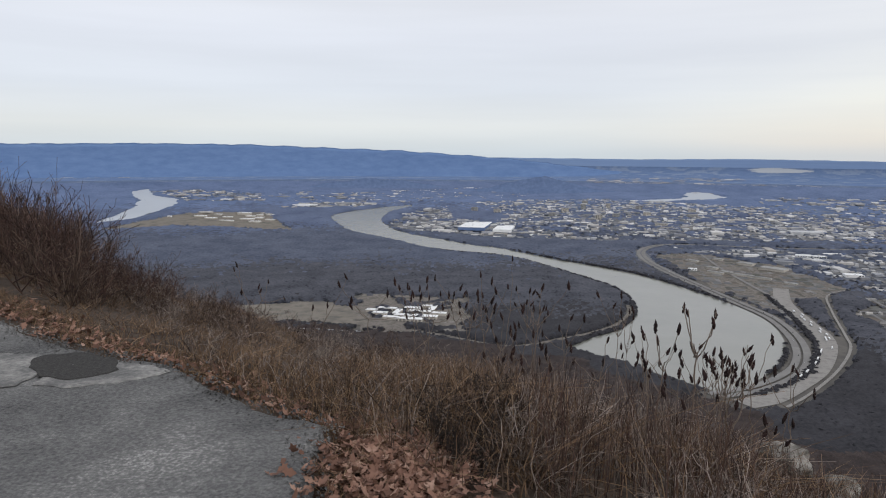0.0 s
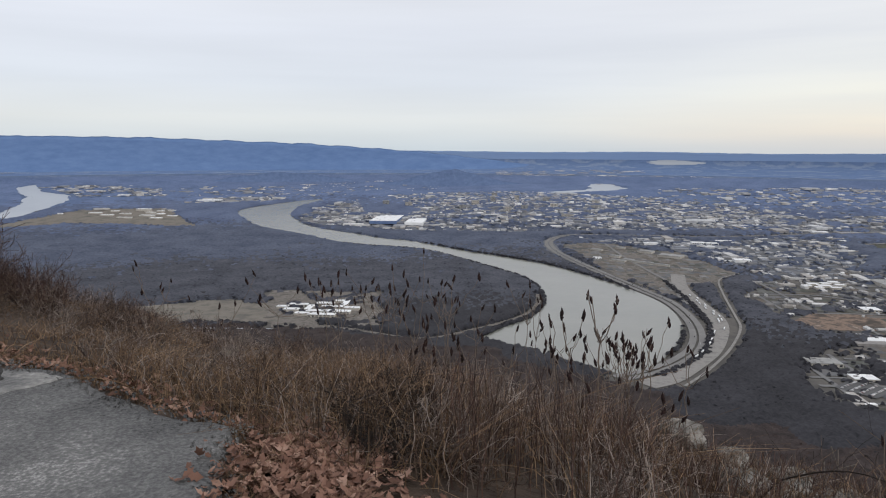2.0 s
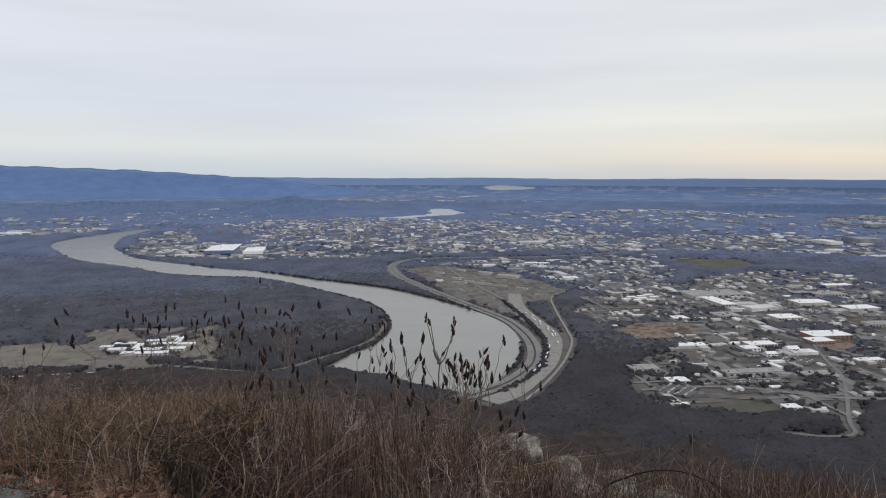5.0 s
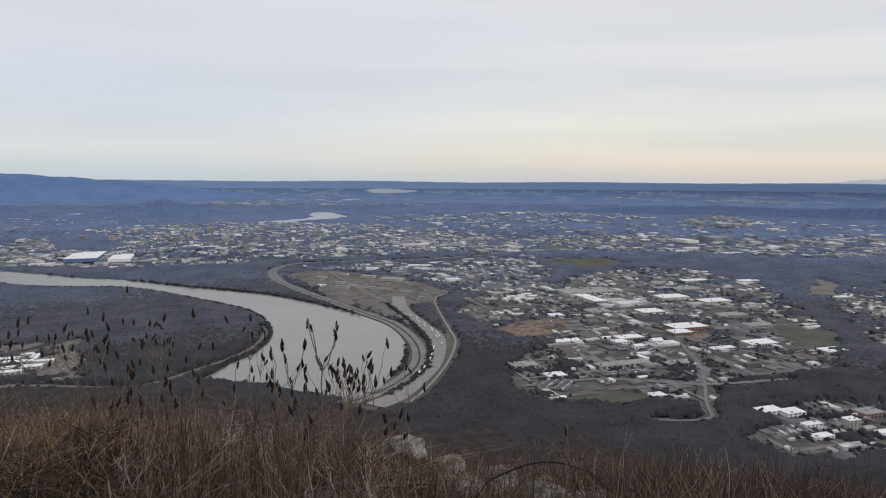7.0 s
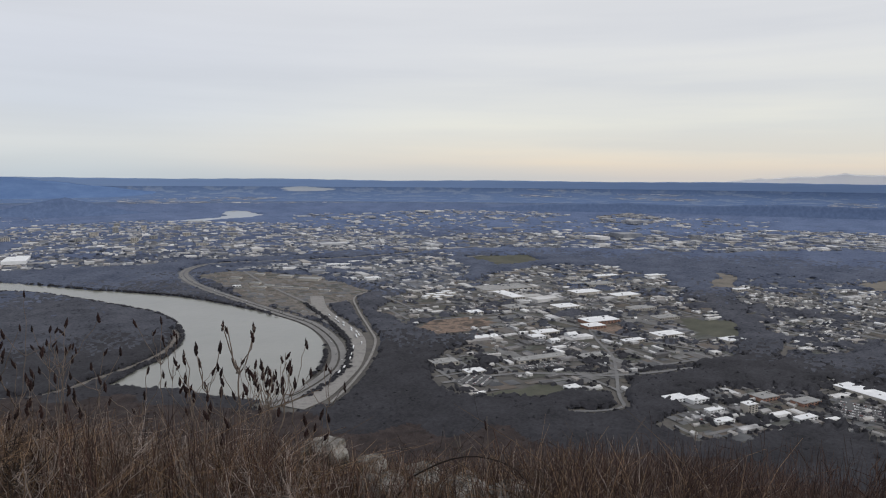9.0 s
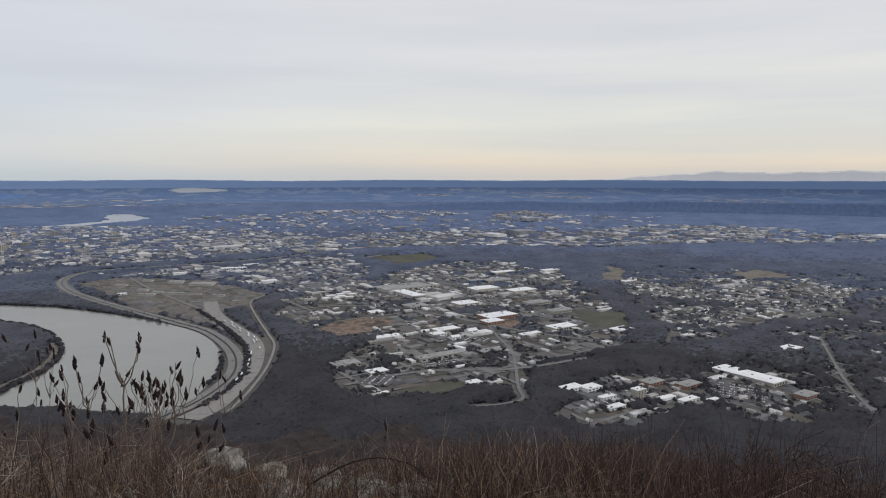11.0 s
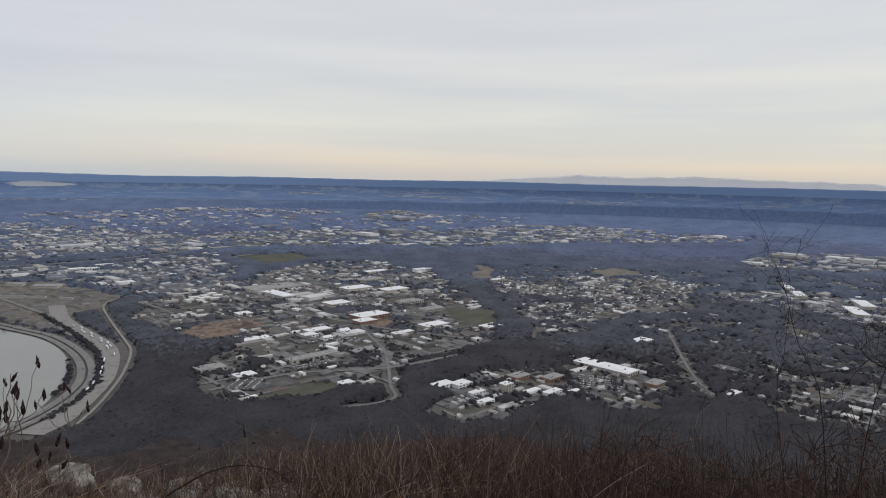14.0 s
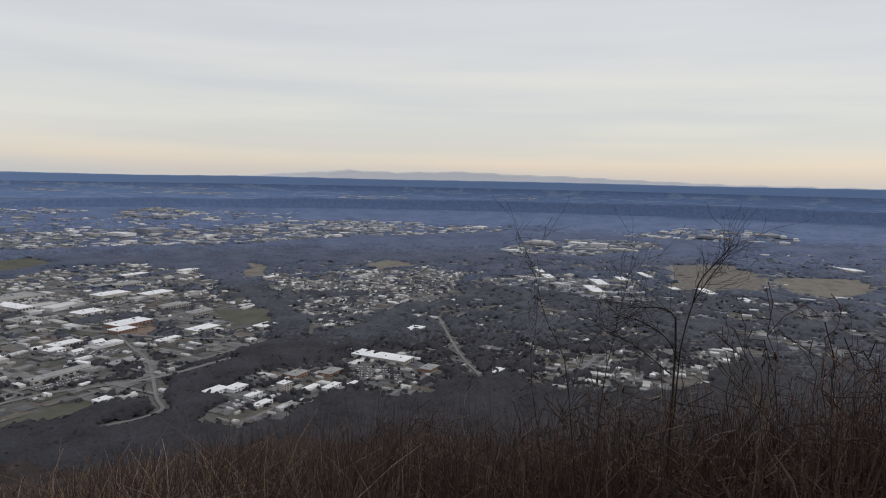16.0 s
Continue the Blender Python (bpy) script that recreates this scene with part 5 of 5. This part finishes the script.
sumac((-6.8, 10.9), [(-7.08, 10.9, .12), (-7.01, 10.95, .13), (-6.85, 11.05, -.02), (-6.66, 11.16, .01), (-6.61, 11.19, -.01), (-6.44, 11.3, -.06)], 11)
sumac((-6.3, 11.2), [(-6.21, 11.42, -.36), (-6.16, 11.45, -.4), (-6.05, 11.5, -.33), (-6.49, 11.26, -.39), (-6.73, 11.12, -.32), (-6.05, 11.51, -.45)], 12)
sumac((2.6, 4.9), [(2.68, 4.92, -.39), (2.61, 4.95, -.36), (2.57, 4.97, -.46), (2.64, 4.94, -.54), (2.51, 5.01, -.41), (2.5, 5.01, -.5)], 13, .008)
sumac((2.1, 8.5), [(2.19, 8.73, -.81), (2.15, 8.74, -1.13), (2.37, 8.68, -.88), (1.77, 8.82, -1.12), (2.03, 8.77, -1.29)], 14)
sumac((.95, 10.8), [(1.0, 10.95, -1.05), (.82, 10.97, -1.2), (1.15, 10.94, -1.34), (.91, 10.96, -1.44)], 15)
for i in range(9):      # lower plants in the same thicket
    x, y = rs.uniform(.6, 3.3), rs.uniform(5.2, 9.5)
    r = math.hypot(x, y)
    top = 1.6 - r * math.tan(radians(rs.uniform(14.5, 17.5)))
    sumac((x, y), [(x + rs.normal(0, .16), y + rs.normal(0, .16), top + rs.normal(0, .12)) for _ in range(rs.integers(3, 7))], 40 + i, .008)


for i in range(7):      # small plants in front of the rocks
    az, r = radians(rs.uniform(-28, -17)), rs.uniform(4.8, 7)
    x, y = -r * math.sin(az), r * math.cos(az)
    top = 1.6 - r * math.tan(radians(rs.uniform(16, 18.5)))
    sumac((x, y), [(x + rs.normal(0, .15), y + rs.normal(0, .15), top + rs.normal(0, .09)) for _ in range(rs.integers(4, 7))], 120 + i, .006, .75)
for i in range(11):     # the taller stand farther down the brow
    az, r = radians(rs.uniform(-17, 6)), rs.uniform(10.5, 14)
    x, y = -r * math.sin(az), r * math.cos(az)
    top = 1.6 - r * math.tan(radians(rs.uniform(11, 13.5)))
    sumac((x, y), [(x + rs.normal(0, .35), y + rs.normal(0, .3), top + rs.normal(0, .22)) for _ in range(rs.integers(4, 8))], 80 + i, .010)


# ---------------------------------------------------------------- sapling and whips at the south end
def whip_plant(name, lines, r0, mat, label, category):
    e = tagged(new(name), label, category)
    root = np.array(lines[0][0], float)
    e.location = root
    for i, l in enumerate(lines):
        q = spline(l, 14)
        v, f = tubes(q[None] - root, np.linspace(r0 * (1 if i == 0 else .6), r0 * .22, 14)[None], 5)
        o = new("stem" if i == 0 else "branch", mesh_of("branch", v, f, mat, shade=True))
        o.parent = e
        rp = np.random.default_rng(i)
        tw = []
        for _ in range(20):
            k = rp.integers(4, 13)
            w = (q[min(k + 1, 13)] - q[k - 1])
            w = w / np.linalg.norm(w) + rp.normal(0, .6, 3)
            grow(q[k], w / np.linalg.norm(w), rp.uniform(.1, .38), r0 * .2, 1, rp, tw, .3)
        v, f = tubes(np.array([t[0] for t in tw]) - root, np.maximum(np.array([t[1] for t in tw]), .001), 3)
        o = tagged(new("twig_spray", mesh_of("twig_spray", v, f, mat)), kind="stuff")
        o.parent = e
    return e
whip_plant("sapling", [[(4.9, -.54, -1.6), (4.91, -.5, -.11), (4.91, -.51, .34), (4.91, -.53, .58), (4.91, -.5, .69), (4.92, -.41, .74), (4.93, -.19, .73)],
                       [(4.91, -.53, -.1), (4.9, -.54, .34), (4.9, -.56, .54), (4.9, -.61, .78), (4.89, -.69, .94), (4.87, -.81, 1.14)],
                       [(4.91, -.49, .29), (4.93, -.24, .47), (4.93, -.04, .55), (4.93, .06, .67)],
                       [(4.9, -.54, .38), (4.91, -.46, .53), (4.92, -.3, .63), (4.93, -.17, .66)],
                       [(4.9, -.61, .78), (4.89, -.65, .95), (4.88, -.76, 1.1), (4.86, -.84, 1.21)]], .009, M_dark, "dark leafless sapling with a bent crown", "sapling")
whip_plant("whip_stem", [[(4.72, .2, -1.5), (4.71, .38, -.13), (4.7, .45, .31), (4.71, .41, .59), (4.71, .4, .9), (4.71, .43, 1.09)]], .0045, M_dark, "thin dark whip of a young shoot", "shoot")
whip_plant("whip_stem", [[(4.53, .0, -1.4), (4.53, .15, .04), (4.52, .2, .42), (4.51, .34, .71), (4.51, .42, 1.0), (4.49, .53, 1.25)]], .0045, M_dark, "tall thin dark whip leaning over the slope", "shoot")
whip_plant("whip_stem", [[(4.33, .05, -1.3), (4.33, -.04, .2), (4.33, -.1, .64), (4.33, -.15, .92), (4.33, -.2, 1.2)]], .004, M_dark, "thin upright dark shoot", "shoot")
whip_plant("bramble_cane", [[(2.15, 3.4, -1.1), (2.27, 3.29, -.34), (2.38, 3.22, -.2), (2.54, 3.09, -.1), (2.69, 2.97, -.09), (2.84, 2.83, -.17), (2.95, 2.72, -.4)]], .008, M_dark, "arching dark bramble cane over the rocks", "bramble")
sumac((4.3, -.9), [(4.24, -.93, .62), (4.22, -1.0, .66)], 61, .005, .5)
sumac((4.4, -.1), [(4.33, -.17, .37), (4.33, -.01, .42)], 62, .005, .5)
sumac((2.3, 2.5), [(2.23, 2.44, .42)], 63, .005, .5)


# ---------------------------------------------------------------- pale rocks
def rock(x, y, top, size, flat, seed):
    bm = bmesh.new()
    bmesh.ops.create_icosphere(bm, subdivisions=4, radius=1)
    o = Vector((seed * 3.1, seed * 1.7, 0))
    for v in bm.verts:
        n = v.co.normalized()
        d = 1 + .35 * noise.noise(n * 1.3 + o) + .16 * noise.noise(n * 3.1 + o) + .07 * noise.noise(n * 8 + o) + .03 * noise.noise(n * 19 + o)
        q = n * d
        q.z = min(q.z, .55 + .12 * noise.noise(n * 2.2 + o))
        v.co = Vector((q.x * size, q.y * size * .8, q.z * size * flat))
    me = bpy.data.meshes.new("rock")
    bm.to_mesh(me)
    bm.free()
    me.materials.append(M_rock)
    me.polygons.foreach_set("use_smooth", np.ones(len(me.polygons), bool))
    ob = tagged(new("rock", me), "pale weathered limestone boulder half hidden in dry brush", "rock", "rocks on the brow")
    hi = max(v.co.z for v in me.vertices)
    ob.matrix_world = Matrix.Translation((x, y, top - hi)) @ Matrix.Rotation(seed, 4, "Z")


for x, y, top, size, flat in [(3.2, 5.95, -.98, .33, .9), (3.5, 5.6, -1.1, .22, 1.2), (3.75, 5.1, -1.08, .26, 1.1), (3.9, 4.55, -1.02, .24, 1.2), (4.05, 4.05, -.98, .24, 1.2), (3.3, 5.25, -1.12, .2, 1.1),
                                 (2.95, 4.42, -.74, .25, 1.2), (3.15, 4.2, -.70, .22, 1.3), (3.36, 3.95, -.70, .3, 1.1), (3.62, 3.7, -.74, .3, 1.1), (3.8, 3.5, -.84, .22, 1.2), (3.05, 4.7, -.86, .24, 1.2)]:
    rock(x, y, top - .09, size * .72, flat, x * 2 + y)

# ---------------------------------------------------------------- bare trees
TREES = "bare trees on the mountain flank"
trees = [woody("bare_tree", 70 + i, 2 + i % 3, 1.0, .016, 3, .45, (M_bark, M_twig, M_twig_red)[i % 3], ("leafless grey-barked tree on the steep slope", "leafless brown tree on the steep slope", "leafless reddish young tree on the slope")[i % 3], "tree", TREES, up=.3, bend=.16, split=(2, 5), thin=.004, step=4) for i in range(5)]
rt = np.random.default_rng(5)
spots = []
while len(spots) < 170:
    r = math.exp(rt.uniform(math.log(13), math.log(170)))
    az = rt.uniform(-116, 42)
    x, y = -r * math.sin(radians(az)), r * math.cos(radians(az))
    top = 1.6 - r * math.tan(radians(np.interp(az, [-112, -104, -95, -75, -50, -20, 0, 12, 22, 34], [10, 12, 16.5, 19, 20.5, 19.5, 17.5, 15.5, 12, 7]) + rt.uniform(-.8, 3)))
    s = min(11.0, top - float(hill(x, y)))
    if s > 1.5:
        spots.append((x, y, s * .85))
scatter(trees, spots, rt, .9, 1.05)
thick = [woody("bare_shrub", 90 + i, 6, 1.0, .009, 3, .55, (M_twig, M_twig_red)[i % 2], ("dense leafless brown thicket shrub", "dense leafless reddish-brown thicket shrub")[i % 2], "shrub", "tall thicket at the north end", up=.25, bend=.2, split=(2, 4), thin=.0019, step=4) for i in range(4)]
spots = []
while len(spots) < 115:
    az, r = rt.uniform(15, 42), rt.uniform(8.5, 16)
    x, y = -r * math.sin(radians(az)), r * math.cos(radians(az))
    if .69 * x + .72 * y - 1.95 < .5:
        continue
    top = 1.6 - r * math.tan(radians(np.interp(az, [15, 20, 26, 30, 33, 42], [13, 10.5, 7.5, 3.5, 1.0, 0.0]) + rt.uniform(-.3, 5)))
    s = top - float(hill(x, y))
    if s > .4:
        spots.append((x, y, s * 1.3))
scatter(thick, spots, rt, .95, 1.05)


# ---------------------------------------------------------------- leaf litter and stones
def leaves(n, label):
    u = rs.uniform(0, 1, n)
    edge = spline([(-7.5, 8.6), (-4.18, 6.35), (-3.54, 5.8), (-2.56, 5.2), (-2.0, 5.0), (-1.5, 4.5), (-1.0, 4.1), (-.5, 3.85), (-.35, 3.45), (-.3, 3.1), (.2, 2.6), (.9, 1.7)], 300)
    c = edge[(u * 299).astype(int)]
    heap = rs.uniform(size=n) < .55
    c = np.where(heap[:, None], np.array([-.22, 3.35]) + rs.normal(0, 1, (n, 2)) * np.array([.2, .34]), c + np.abs(rs.normal(0, .2, (n, 1))) * np.array([.69, .72]) + rs.normal(0, .06, (n, 2)))
    x, y = c[:, 0], c[:, 1]
    z = np.maximum(hill(x, y), -1) + .012 + np.where(heap, rs.uniform(0, .05, n), rs.uniform(0, .035, n))
    size = rs.uniform(.02, .047, n)
    lobes = np.array([(-.95, 0), (-.45, .28), (-.15, .5), (.15, .3), (.45, .52), (.6, .22), (1, 0), (.6, -.22), (.45, -.52), (.15, -.3), (-.15, -.5), (-.45, -.28)])
    a, curl = rs.uniform(0, 6.28, n), rs.normal(.35, .5, n)
    p = np.zeros((n, 12, 3))
    p[..., :2] = lobes * size[:, None, None]
    p[..., 2] = (curl[:, None] * (lobes[:, 0] ** 2 * .6 + lobes[:, 1] ** 2)) * size[:, None]
    t1, t2 = rs.normal(0, .45, n), rs.normal(0, .45, n)
    p[..., 2] += p[..., 0] * np.sin(t1)[:, None] + p[..., 1] * np.sin(t2)[:, None]
    q = p.copy()
    q[..., 0], q[..., 1] = p[..., 0] * np.cos(a)[:, None] - p[..., 1] * np.sin(a)[:, None], p[..., 0] * np.sin(a)[:, None] + p[..., 1] * np.cos(a)[:, None]
    q += np.stack([x, y, z], 1)[:, None]
    tri = np.array([(0, 1, 11), (1, 2, 3), (1, 3, 9), (1, 9, 11), (11, 9, 10), (3, 4, 5), (3, 5, 7), (3, 7, 9), (9, 7, 8), (5, 6, 7)])
    f = (np.arange(n)[:, None, None] * 12 + tri).reshape(-1, 3)
    tagged(new("leaf_litter", mesh_of("leaf_litter", q.reshape(-1, 3), f, M_leaf)), label, "fallen leaves", kind="stuff")


leaves(3900, "curled brown and rust oak leaves heaped along the path")


def crumbs(n):
    edge = spline([(-4.18, 6.2), (-3.54, 5.66), (-2.56, 5.07), (-2.11, 4.93), (-1.71, 4.53), (-1.09, 3.97), (-.74, 3.8), (-.7, 3.5), (-.66, 3.2), (-.57, 2.9), (-.2, 2.35)], 300)
    c = edge[rs.integers(0, 300, n)] + rs.normal(0, .07, (n, 2))
    s = rs.uniform(.003, .009, n)
    tet = np.array([(1, 1, 1), (-1, -1, 1), (-1, 1, -1), (1, -1, -1), (0, 0, 1.3), (1.2, 0, 0)])
    v = tet[None] * s[:, None, None] * rs.uniform(.6, 1.3, (n, 6, 3)) + np.column_stack([c, np.full(n, .034)])[:, None]
    tri = np.array([(0, 4, 1), (0, 1, 2), (0, 2, 3), (1, 3, 2), (0, 5, 3), (4, 3, 1)])
    tagged(new("gravel", mesh_of("gravel", v.reshape(-1, 3), (np.arange(n)[:, None, None] * 6 + tri).reshape(-1, 3), M_asphalt)), "broken asphalt crumbs and grit at the path's edge", "gravel", kind="stuff")


crumbs(900)


def verge(n):
    """Short dead turf where the asphalt crumbles away."""
    edge = spline([(-8.5, 9.6), (-6.1, 7.75), (-4.1, 6.4), (-3.4, 5.75), (-2.5, 5.2), (-2.0, 4.98), (-1.5, 4.5), (-1.0, 4.1), (-.66, 3.8), (-.62, 3.5), (-.58, 3.2), (-.5, 2.9), (-.1, 2.4), (.6, 1.6)], 300)
    c = edge[rs.integers(0, 300, n)] + rs.uniform(0, 1, (n, 1)) ** 1.5 * np.array([.38, .34]) + rs.normal(0, .03, (n, 2))
    L, a, tilt = rs.uniform(.03, .13, n), rs.uniform(0, 6.28, n), np.abs(rs.normal(0, .9, n))
    u = np.linspace(0, 1, 4)
    reach = (tilt * L)[:, None] * u ** 1.5
    p = np.stack([c[:, :1] + np.cos(a)[:, None] * reach, c[:, 1:] + np.sin(a)[:, None] * reach, hill(c[:, 0], c[:, 1])[:, None] + L[:, None] * (u - .3 * u ** 2)], -1)
    v, f = tubes(p, np.broadcast_to(.0024 * (1 - .7 * u), (n, 4)), 3)
    tagged(new("dead_turf", mesh_of("dead_turf", v, f, M_straw)), "short dead straw turf beside the broken asphalt", "dry grass", kind="stuff")


verge(6500)
